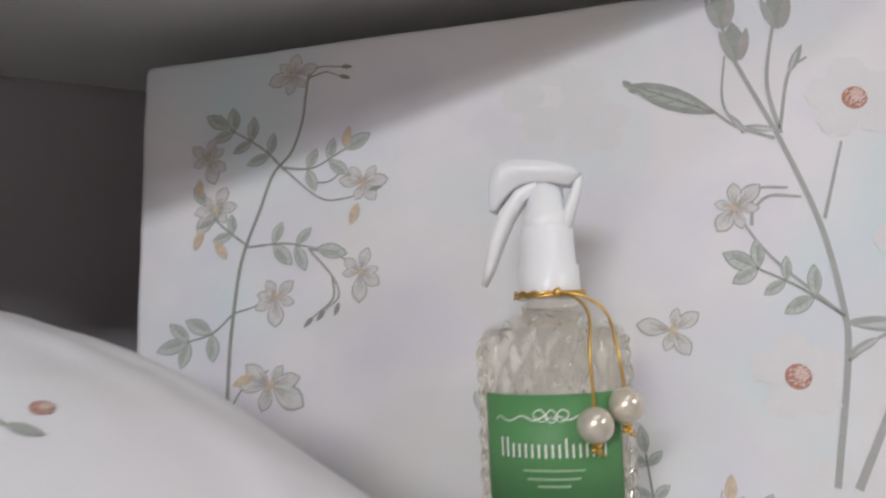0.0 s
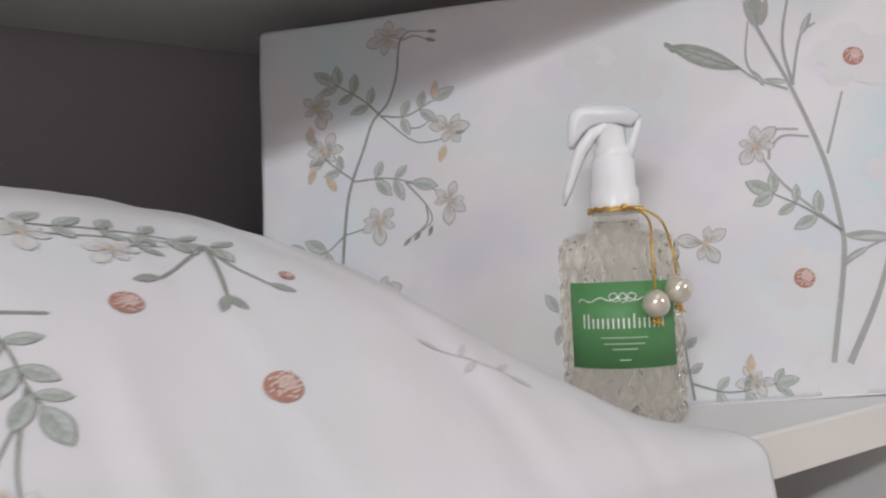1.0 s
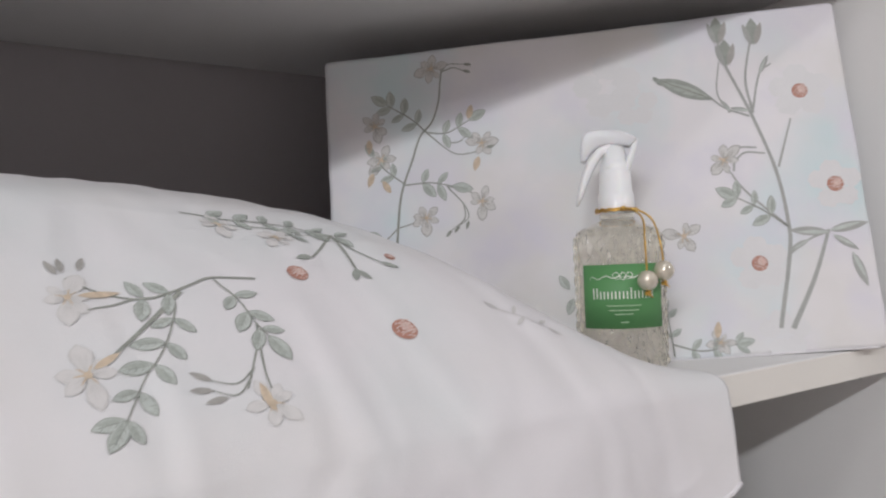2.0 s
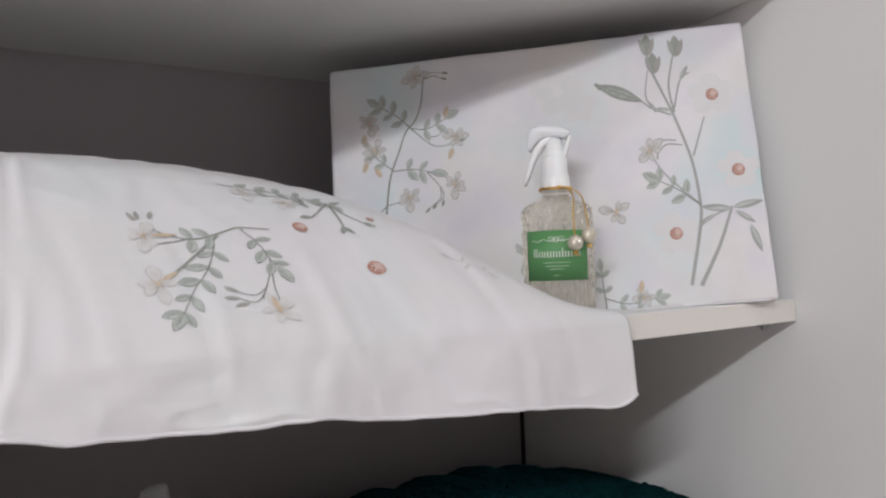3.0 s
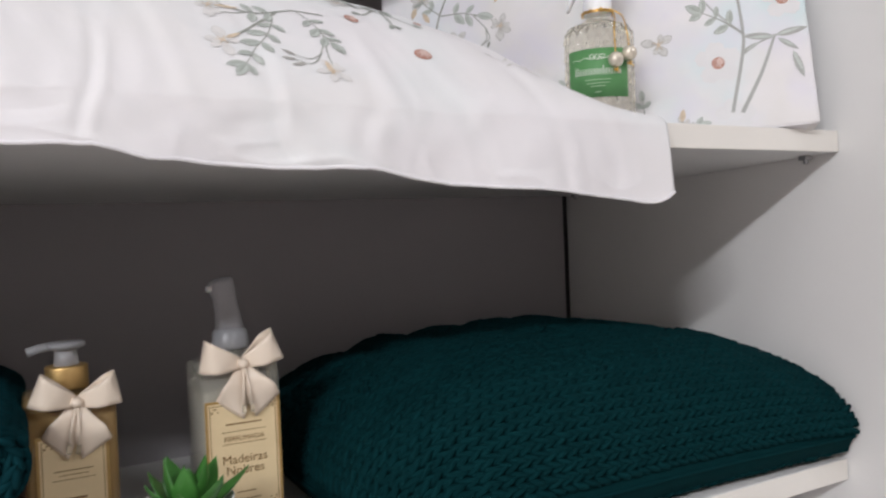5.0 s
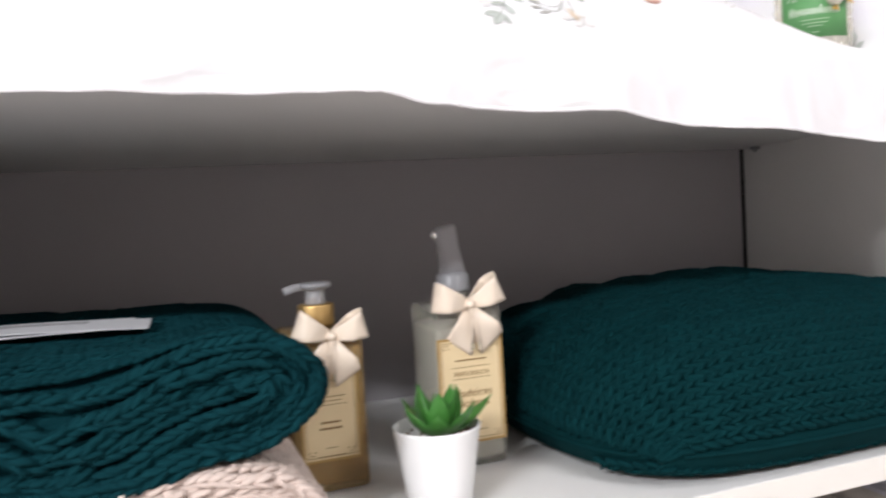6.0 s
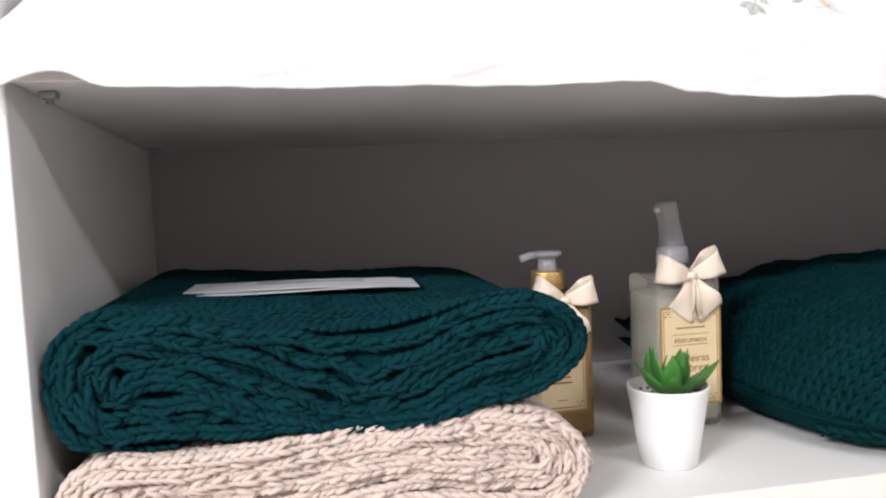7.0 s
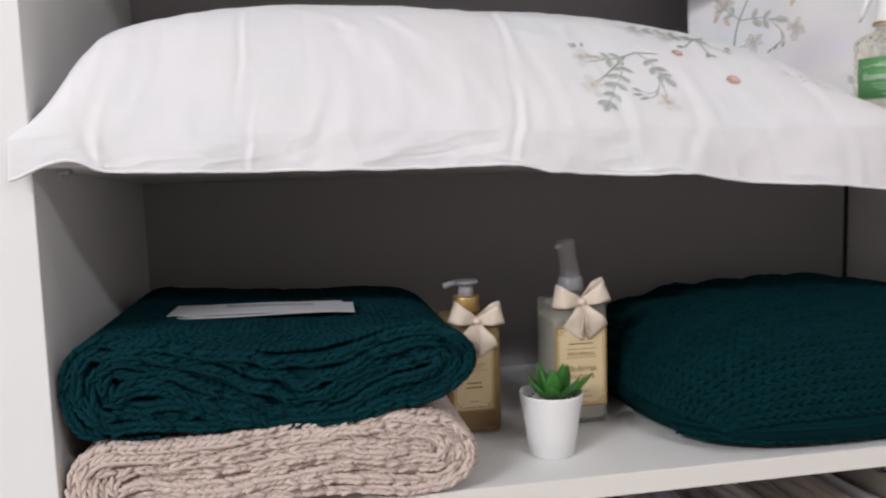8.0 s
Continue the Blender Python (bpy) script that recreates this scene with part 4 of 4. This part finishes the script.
class Roll:
    """A blanket folded over and over: its cross-section is a flattened spiral between a lower and an upper line."""

    def __init__(self, x0, x1, low, high, high_back, y0, y1, pitch, turns, dip=0.0, ruffle=0.0):
        self.dip, self.ruffle = dip, ruffle
        self.x0, self.x1, self.low, self.high, self.high_back = x0, x1, softened(low, 0.012), softened(high, 0.014), softened(high_back, 0.02)
        self.y0, self.y1, self.pitch, self.turns = y0, y1, pitch, turns

    def point(self, s, inset, y):
        """s: turns round the section from the right end, counter-clockwise; inset: layers in from the outside."""
        mid, half = (self.x0 + self.x1) / 2, (self.x1 - self.x0) / 2
        h = 0.044
        a, b = half - inset * self.pitch, max(0.0010, h - inset * self.pitch * 1.02)
        flat, arc = 2 * (a - b), math.pi * b
        q = (s % 1.0) * (2 * flat + 2 * arc)
        if q < arc / 2:
            x, z = a - b + b * math.cos(q / b) ** 0.8, b * math.sin(q / b) ** 0.9
        elif q < arc / 2 + flat:
            x, z = a - b - (q - arc / 2), b
        elif q < arc * 1.5 + flat:
            t = math.pi / 2 + (q - arc / 2 - flat) / b
            c, s2 = math.cos(t), math.sin(t)
            x, z = -(a - b) - b * abs(c) ** 0.6, b * math.copysign(abs(s2) ** 0.8, s2)
        elif q < arc * 1.5 + 2 * flat:
            x, z = -(a - b) + (q - arc * 1.5 - flat), -b
        else:
            t = -math.pi / 2 + (q - arc * 1.5 - 2 * flat) / b
            x, z = a - b + b * math.cos(t), b * math.sin(t)
        x += mid
        t = max(0.0, min(1.0, (y - self.y0 - 0.004) / 0.035))
        t = t * t * (3 - 2 * t)
        lo, up = float(interp(x, self.low)), float(interp(x, self.high)) * (1 - t) + float(interp(x, self.high_back)) * t
        z = (lo + up) / 2 + z / h * (up - lo) / 2
        if inset > 0.3:
            z -= self.dip * math.exp(-((x - 0.19) / 0.06) ** 2) * (1 - abs(2 * (z - lo) / (up - lo) - 1) ** 2)
        jag = (0.0065 * noise.noise(Vector((x * 15, z * 12, inset * 0.35))) + 0.0030 * noise.noise(Vector((x * 45, z * 30, inset * 1.3)))) * min(1.0, inset * 0.8)
        jag += self.ruffle * math.sin(x * 150 + inset * 1.9 + 2 * math.sin(x * 31)) * max(0.0, min(1.0, (0.24 - x) * 12)) * min(1.0, max(0.0, z - lo) / 0.02) * min(1.0, inset)
        z = max(lo + 0.001, min(up - 0.001, z + jag)) if inset > 0.3 else z + jag
        return Vector((x, y + 0.005 * noise.noise(Vector((x * 20, z * 60, 7.0))), z))

    def build(self, thing_ob, mat, size, top_size, names):
        # filled core
        n = 160
        pts = []
        for y in np.linspace(self.y0 + 0.0045, self.y1, 14):
            pts.append([self.point(k / n, 0.42, y)[:] for k in range(n + 1)])
        core = np.array(pts)
        front = np.array([core[0].mean(0)] * (n + 1))[None]
        rear = np.array([core[-1].mean(0)] * (n + 1))[None]
        grid_mesh(names[0], np.concatenate([front, core, rear]), mat, thing_ob)
        # the folded edges seen from the front
        loops = []
        s, run = 0.58, 0.0
        start = s
        last = self.point(s, 0.35, self.y0)
        inset = 0.35
        while inset < self.turns:
            s -= 0.0006
            inset = 0.35 + (start - s)
            p = self.point(s, inset, self.y0)
            run += (p - last).length
            last = p
            if run > size * 0.66:
                run = 0.0
                d = self.point(s - 0.002, inset + 0.002, self.y0) - p
                d.y = 0
                d.normalize()
                nrm = Vector((0, -1, 0))
                acr = nrm.cross(d).normalized()
                deep = 0.0022 * math.sin(inset * 2.2 + p.x * 30)
                for dep, sc in ((0.0, 1.0), (0.007, 1.05)):
                    stitch_pair(loops, p + Vector((0, dep + deep - 0.0012 + random.uniform(-0.0018, 0.0018), 0)), d, acr * 0.82, nrm, size * sc, 0.40, 0.34)
        knit_mesh(names[1], loops, mat, thing_ob)
        # the outer layer, over the top and round the sides
        loops = []
        y = self.y0 + 0.004
        while y < self.y1:
            s, run, last = -0.10, top_size, self.point(-0.10, 0.22, y)
            while s < 0.62:
                p = self.point(s, 0.22, y)
                run += (p - last).length
                last = p
                if run > top_size * 0.86:
                    run = 0.0
                    du = (self.point(s + 0.003, 0.22, y) - p).normalized()
                    dv = Vector((0, 1, 0))
                    nn = dv.cross(du).normalized()
                    nn = nn if nn.dot(p - Vector(((self.x0 + self.x1) / 2, p.y, 0.05))) > 0 else -nn
                    stitch_pair(loops, p, du, dv, nn, top_size, 0.14 if y > self.y0 + 0.03 else 0.28)
                s += 0.0012
            y += top_size * 0.9
        knit_mesh(names[2], loops, mat, thing_ob)


random.seed(4)
teal = thing("folded_blanket", "dark teal chunky knit blanket folded on top of the stack", "blanket", (0, 0, 0), "folded blankets")
Roll(0.004, 0.329, [(0.0, 0.072), (0.03, 0.066), (0.12, 0.065), (0.21, 0.070), (0.29, 0.077), (0.33, 0.088)],
     [(0.0, 0.141), (0.03, 0.149), (0.08, 0.143), (0.13, 0.134), (0.18, 0.129), (0.22, 0.134), (0.26, 0.145), (0.29, 0.147), (0.33, 0.132)],
     [(0.0, 0.145), (0.03, 0.150), (0.10, 0.143), (0.20, 0.137), (0.27, 0.137), (0.33, 0.126)], -0.387, -0.10, 0.0091, 4.75, 0.026, 0.0024).build(teal, M_TEAL, 0.0098, 0.0070, ("blanket_core", "folded_edge", "knit_top"))
blush = thing("folded_blanket", "blush beige knit blanket folded at the bottom of the stack", "blanket", (0, 0, 0), "folded blankets")
Roll(0.005, 0.326, [(0.0, 0.002), (0.33, 0.002)],
     [(0.0, 0.058), (0.03, 0.064), (0.12, 0.064), (0.21, 0.068), (0.27, 0.074), (0.30, 0.070), (0.33, 0.052)],
     [(0.0, 0.058), (0.03, 0.063), (0.12, 0.062), (0.21, 0.066), (0.27, 0.072), (0.30, 0.068), (0.33, 0.052)], -0.390, -0.10, 0.0078, 5.4, -0.012).build(blush, M_BEIGE, 0.0087, 0.0078, ("blanket_core", "folded_edge", "knit_top"))

card = thing("paper_leaflet", "two thin white printed paper sheets lying on the blanket", "paper", (0.152, -0.266, 0.1424))
for k, (w, d, turn, dz) in enumerate(((0.150, 0.062, 3, 0.0), (0.166, 0.054, -2, 0.0010))):
    bm = box_bm((-w / 2, -d / 2, 0), (w / 2, d / 2, 0.0005))
    bmesh.ops.subdivide_edges(bm, edges=[e for e in bm.edges if e.calc_length() > 0.05], cuts=10, use_grid_fill=True)
    for v in bm.verts:
        v.co.z += dz + 0.0010 * math.sin(v.co.x * 30 + k) - 0.035 * v.co.x
    bmesh.ops.rotate(bm, verts=bm.verts[:], matrix=Matrix.Rotation(radians(turn), 3, "Z"))
    part("sheet", bm, M_PAPER, card)
bar = box_bm((-0.035, 0.004, 0.0026), (0.045, 0.014, 0.0029))
for v in bar.verts:
    v.co.z -= 0.035 * v.co.x
part("print_bar", bar, M_GREY, card, "grey printed bar")

# ---- lower shelf: bottles with bows ----


def ribbon(name, path, halfw, side, parent):
    """A thin satin band along 3D points, its width along the side vectors."""
    pts = np.array([[(Vector(p) + Vector(sd) * (h * t))[:] for t in np.linspace(-1, 1, 7)] for p, h, sd in zip(path, halfw, side)])
    ob = grid_mesh(name, pts, M_RIBBON, parent)
    m = ob.modifiers.new("satin", "SOLIDIFY")
    m.thickness = 0.0005
    return ob


def bow(parent, at, size, tilt=0.0):
    holder = new("bow")
    holder.parent = parent
    holder.matrix_local = Matrix.Translation(at) @ Matrix.Rotation(radians(tilt), 4, "Y")
    holder["label"] = "champagne satin ribbon bow"
    for sgn in (-1, 1):
        path, half, side = [], [], []
        for k in range(25):
            t = 2 * math.pi * k / 24
            r = 0.5 - 0.5 * math.cos(t)
            x = sgn * size * 0.52 * r ** 0.85
            y = -0.0125 * math.sin(t) * (0.30 + 0.70 * r ** 0.6)
            z = size * (0.15 if sgn < 0 else 0.20) * r + 0.0006
            path.append((x, y - 0.001, z))
            half.append(size * (0.050 + 0.165 * r ** 0.55))
            side.append((sgn * -0.30 * r, 0.16 * math.cos(4 * t + sgn), 1.0))
        ribbon("loop", path, half, side, holder)
        path, half, side = [], [], []
        for k in range(13):
            t = k / 12
            path.append((sgn * size * (0.03 + (0.20 if sgn < 0 else 0.27) * t ** 1.1), -0.0030 - 0.005 * math.sin(math.pi * t) - 0.0012 * sgn, -size * (0.03 + 0.60 * t)))
            half.append(size * (0.05 + 0.15 * min(1, t * 1.6)))
            side.append((0.9, 0.25 * math.sin(t * 5 + sgn), 0.34 * sgn + 0.35 * sgn * t))
        ribbon("tail", path, half, side, holder)
    bm = bmesh.new()
    bmesh.ops.create_uvsphere(bm, u_segments=16, v_segments=10, radius=1)
    for v in bm.verts:
        c = v.co
        v.co = Vector((c.x * size * 0.085, c.y * 0.005 - 0.004, c.z * size * 0.075 + 0.0006 * math.sin(8 * c.x)))
    part("knot", bm, M_RIBBON, holder, smooth=True)
    for k, dx in enumerate((-0.0022, 0.002)):
        bm = tube_bm([(dx * 0.3, -0.008, -0.003), (dx, -0.0105, -size * 0.3), (dx * 1.4, -0.0095, -size * 0.56)], 0.0009, 6)
        part("cord", bm, M_RIBBON, holder, smooth=True)
        bm = bmesh.new()
        bmesh.ops.create_cone(bm, cap_ends=True, segments=8, radius1=0.0016, radius2=0.0012, depth=0.006, matrix=Matrix.Translation((dx * 1.4, -0.0095, -size * 0.60)))
        part("crystal_tip", bm, M_GLASS, holder, "clear cord tip")
    return holder


def square_bottle(name, label, x0, x1, y0, y1, h, fill, fill_top, glass=None):
    cx, cy, w, d = (x0 + x1) / 2, (y0 + y1) / 2, x1 - x0, y1 - y0
    ob = thing(name, label, "bottle", (cx, cy, 0.0))
    bm = box_bm((-w / 2, -d / 2, 0.0), (w / 2, d / 2, h), 0.0045, 3)
    bmesh.ops.create_cone(bm, cap_ends=True, segments=32, radius1=0.0125, radius2=0.0115, depth=0.012, matrix=Matrix.Translation((0, 0, h + 0.0058)))
    part("glass_body", bm, glass or M_GLASS, ob, "thick glass", True)
    part("contents", box_bm((-w / 2 + 0.0022, -d / 2 + 0.0022, 0.0055), (w / 2 - 0.0022, d / 2 - 0.0022, fill_top), 0.004, 3), fill, ob, smooth=True)
    return ob, w, d


def label_on(ob, w, d, z0, z1, words):
    y = -d / 2 - 0.0006
    half = w / 2 - 0.0015
    lab = part("label", box_bm((-half, y - 0.0002, z0), (half, y + 0.0004, z1)), M_CREAM, ob, "cream paper label with gold-brown border")
    for a, b, c, e in ((-half, half, z0, z0 + 0.0019), (-half, half, z1 - 0.0019, z1), (-half, -half + 0.0019, z0 + 0.0019, z1 - 0.0019), (half - 0.0019, half, z0 + 0.0019, z1 - 0.0019)):
        part("border", box_bm((a, y - 0.0005, c), (b, y - 0.0003, e)), M_BRONZE, lab)
    ins = half - 0.0032
    for a, b, c, e in ((-ins, ins, z0 + 0.0034, z0 + 0.0039), (-ins, -ins + 0.0005, z0 + 0.0034, z1 - 0.0034), (ins - 0.0005, ins, z0 + 0.0034, z1 - 0.0034), (-ins, ins, z1 - 0.0039, z1 - 0.0034)):
        part("fine_border", box_bm((a, y - 0.0005, c), (b, y - 0.0003, e)), M_BROWN, lab)
    random.seed(9)
    for sx in (-1, 1):
        for zc, sz in ((z0 + 0.0065, 1), (z1 - 0.0065, -1)):
            bm = bmesh.new()
            for q in range(4):
                bmesh.ops.create_cone(bm, cap_ends=True, segments=8, radius1=0.0008 - 0.0001 * q, radius2=0.0006, depth=0.0002, matrix=Matrix.Translation((sx * (ins - 0.002 - 0.0014 * q), y - 0.0004, zc + sz * 0.0016 * math.cos(q * 2.0))) @ Matrix.Rotation(radians(90), 4, "X"))
            part("corner_ornament", bm, M_BROWN, lab)
    for what in words:
        if what[0] == "bar":
            _, zc, hw, th = what
            part("text_bar", box_bm((-hw, y - 0.0005, zc - th / 2), (hw, y - 0.0003, zc + th / 2)), M_BROWN, lab)
        else:
            _, zc, size, txt = what
            text_part(txt, size, pose(0, y - 0.00045, zc, 90, 0, 0), M_BROWN, lab)


soap, w, d = square_bottle("soap_bottle", "square glass pump bottle of amber soap with satin bow", 0.325, 0.382, -0.256, -0.199, 0.120, M_AMBER, 0.108, M_HONEY)
label_on(soap, w - 0.010, d, 0.024, 0.096, [("bar", 0.072, 0.012, 0.0006), ("bar", 0.069, 0.009, 0.0005), ("bar", 0.066, 0.013, 0.0004), ("bar", 0.053, 0.0075, 0.0014), ("bar", 0.0485, 0.0085, 0.0014), ("bar", 0.034, 0.004, 0.0006), ("bar", 0.028, 0.010, 0.0006)])
part("gold_collar", lathe_bm([(0, 0.1225), (0.0134, 0.1225), (0.0138, 0.1229), (0.0139, 0.1238), (0.0139, 0.1368), (0.0137, 0.1378), (0.0130, 0.1382), (0.0124, 0.1383), (0, 0.1383)], 36), M_GOLD, soap, "brushed gold collar", True)
part("pump_stem", lathe_bm([(0, 0.137), (0.0082, 0.137), (0.0076, 0.143), (0.0068, 0.150), (0, 0.150)], 24), M_MILKY, soap, "frosted plastic pump stem", True)
head = lathe_bm([(0, 0.1490), (0.0085, 0.1490), (0.0125, 0.1510), (0.0130, 0.1530), (0.0115, 0.1545), (0, 0.1552)], 32)
nz = tube_bm([(-0.006, -0.002, 0.1525), (-0.016, -0.003, 0.1518), (-0.024, -0.004, 0.1495)], 0.0030, 10)
nz_me = bpy.data.meshes.new("nozzle_tmp")
nz.to_mesh(nz_me)
nz.free()
head.from_mesh(nz_me)
part("pump_head", head, M_MILKY, soap, "frosted plastic pump head", True)
bow(soap, (0.0035, -0.0290, 0.117), 0.049, 6)

mist, w, d = square_bottle("spray_bottle", "square glass spray bottle with cream label and satin bow", 0.438, 0.496, -0.257, -0.199, 0.1285, M_LIQUID, 0.112)
label_on(mist, w, d, 0.020, 0.104, [("bar", 0.086, 0.013, 0.0010), ("text", 0.0735, 0.0052, "PERFUMADA"), ("bar", 0.0805, 0.016, 0.0004), ("bar", 0.0715, 0.016, 0.0004), ("text", 0.0570, 0.0092, "Madeiras"), ("text", 0.0490, 0.0092, "Nobres"), ("bar", 0.0355, 0.007, 0.0007), ("bar", 0.030, 0.011, 0.0006)])
part("collar", lathe_bm([(0, 0.138), (0.0135, 0.138), (0.0138, 0.140), (0.0130, 0.151), (0.0105, 0.1535), (0, 0.1535)], 36), M_MILKY, mist, "frosted ribbed collar", True)
bm = bmesh.new()
rings = []
for z, cx, rx, ry in ((0.152, 0.0, 0.0108, 0.0095), (0.158, -0.0005, 0.0098, 0.009), (0.166, -0.0015, 0.0092, 0.0085), (0.176, -0.003, 0.0086, 0.008), (0.183, -0.0045, 0.0096, 0.0078), (0.1885, -0.005, 0.0094, 0.0072), (0.1915, -0.003, 0.0066, 0.0055), (0.1925, -0.001, 0.003, 0.003)):
    rings.append([bm.verts.new((cx + rx * math.copysign(abs(math.cos(q * math.pi / 10)) ** 0.7, math.cos(q * math.pi / 10)), ry * math.copysign(abs(math.sin(q * math.pi / 10)) ** 0.7, math.sin(q * math.pi / 10)), z)) for q in range(20)])
for p, q in zip(rings, rings[1:]):
    for j in range(20):
        bm.faces.new((p[j], p[(j + 1) % 20], q[(j + 1) % 20], q[j]))
bm.faces.new(rings[-1])
bm.faces.new(rings[0][::-1])
sprayer = part("spray_head", bm, M_MILKY, mist, "frosted plastic spray head", True)
part("nozzle", tube_bm([(-0.011, -0.002, 0.185), (-0.0165, -0.003, 0.184)], 0.0026, 12), M_PLASTIC, sprayer, smooth=True)
bow(mist, (0.0005, -0.0285, 0.1300), 0.053, -3)

# ---- succulent in its pot ----
plant = thing("potted_succulent", "small green succulent in a tapered white pot", "plant", (0.412, -0.325, 0.0))
part("pot", lathe_bm([(0, 0.0), (0.0195, 0.0), (0.0208, 0.001), (0.0245, 0.025), (0.0290, 0.0535), (0.0297, 0.0570), (0.0299, 0.0588), (0.0294, 0.0594), (0.0286, 0.0588), (0.0268, 0.052), (0.0262, 0.0500), (0, 0.0500)], 56), M_POT, plant, "white glazed ceramic pot", True)
bm = bmesh.new()
random.seed(11)
for k in range(90):
    a, r = random.uniform(0, 6.28), 0.0255 * math.sqrt(random.random())
    bmesh.ops.create_icosphere(bm, subdivisions=1, radius=random.uniform(0.0012, 0.0024), matrix=Matrix.Translation((r * math.cos(a), r * math.sin(a), 0.0508)))
part("gravel", bm, M_SOIL, plant, "brown gravel")


def succulent_leaf(length, width, thick):
    rows = []
    for k in range(11):
        t = k / 10
        w = width / 2 * max(0.02, math.sin(math.pi * min(1, t * 0.87 + 0.13)) ** 0.9)
        lift = 0.42 * length * t * t
        row = []
        for q in range(9):
            an = 2 * math.pi * q / 8
            row.append((w * math.cos(an), length * t, lift + thick * (1 - 0.8 * t) * math.sin(an) + 0.10 * w * math.cos(2 * an)))
        rows.append(row)
    return np.array(rows)


LEAVES = [(8, 20, 1.0), (58, 26, 0.9), (112, 20, 0.95), (160, 14, 0.9), (212, 20, 1.05), (262, 10, 1.15), (310, 22, 1.0), (35, 48, 0.95), (95, 55, 1.0), (165, 50, 0.9), (235, 54, 0.95), (300, 48, 0.9), (60, 76, 0.75), (200, 74, 0.72)]
for turn, rise, sc in LEAVES:
    lf = grid_mesh("leaf", succulent_leaf(0.034 * sc, 0.0185 * sc, 0.0026).transpose(1, 0, 2), M_LEAF, plant)
    lf.matrix_local = pose(0.0015, 0.0, 0.0520, 0, 0, turn) @ pose(0, 0.002, 0.001, rise * 0.9, 0, 0)

# ---- shelf below: folded linens standing on edge ----
random.seed(21)
TONES = [(0.62, 0.55, 0.48), (0.70, 0.69, 0.72), (0.50, 0.46, 0.42), (0.62, 0.61, 0.68), (0.40, 0.37, 0.34), (0.72, 0.70, 0.66), (0.55, 0.50, 0.46)]
x = 0.43
k = 0
while x < W - 0.07:
    wide = random.uniform(0.035, 0.055)
    high = random.uniform(0.20, 0.235)
    mat = material("folded linen", TONES[k % 7], 0.9, spread=0.08, scale=14, fine=900, bump=0.2, fine_bump=0.2)
    linen = thing("folded_linen", "folded bed linen standing on edge on the lower shelf", "linen", (x + wide / 2, -0.21, -0.3105), "folded linens")
    for q in range(3):
        w3 = wide / 3
        bm = box_bm((-wide / 2 + q * w3 + 0.0004, -0.155 + 0.006 * q, 0.0), (-wide / 2 + (q + 1) * w3 - 0.0004, 0.17, high - 0.006 * abs(q - 1)), 0.0055, 3)
        bmesh.ops.subdivide_edges(bm, edges=[e for e in bm.edges if e.calc_length() > 0.1], cuts=10, use_grid_fill=True)
        for v in bm.verts:
            v.co.x += 0.004 * noise.noise(v.co * 12 + Vector((k, q, 0))) + (v.co.z * -0.10)
            v.co.z += 0.005 * noise.noise(v.co * 14 + Vector((q, k, 3))) * (v.co.z > 0.02)
        part("fold", bm, mat, linen, smooth=True)
    x += wide + 0.002
    k += 1
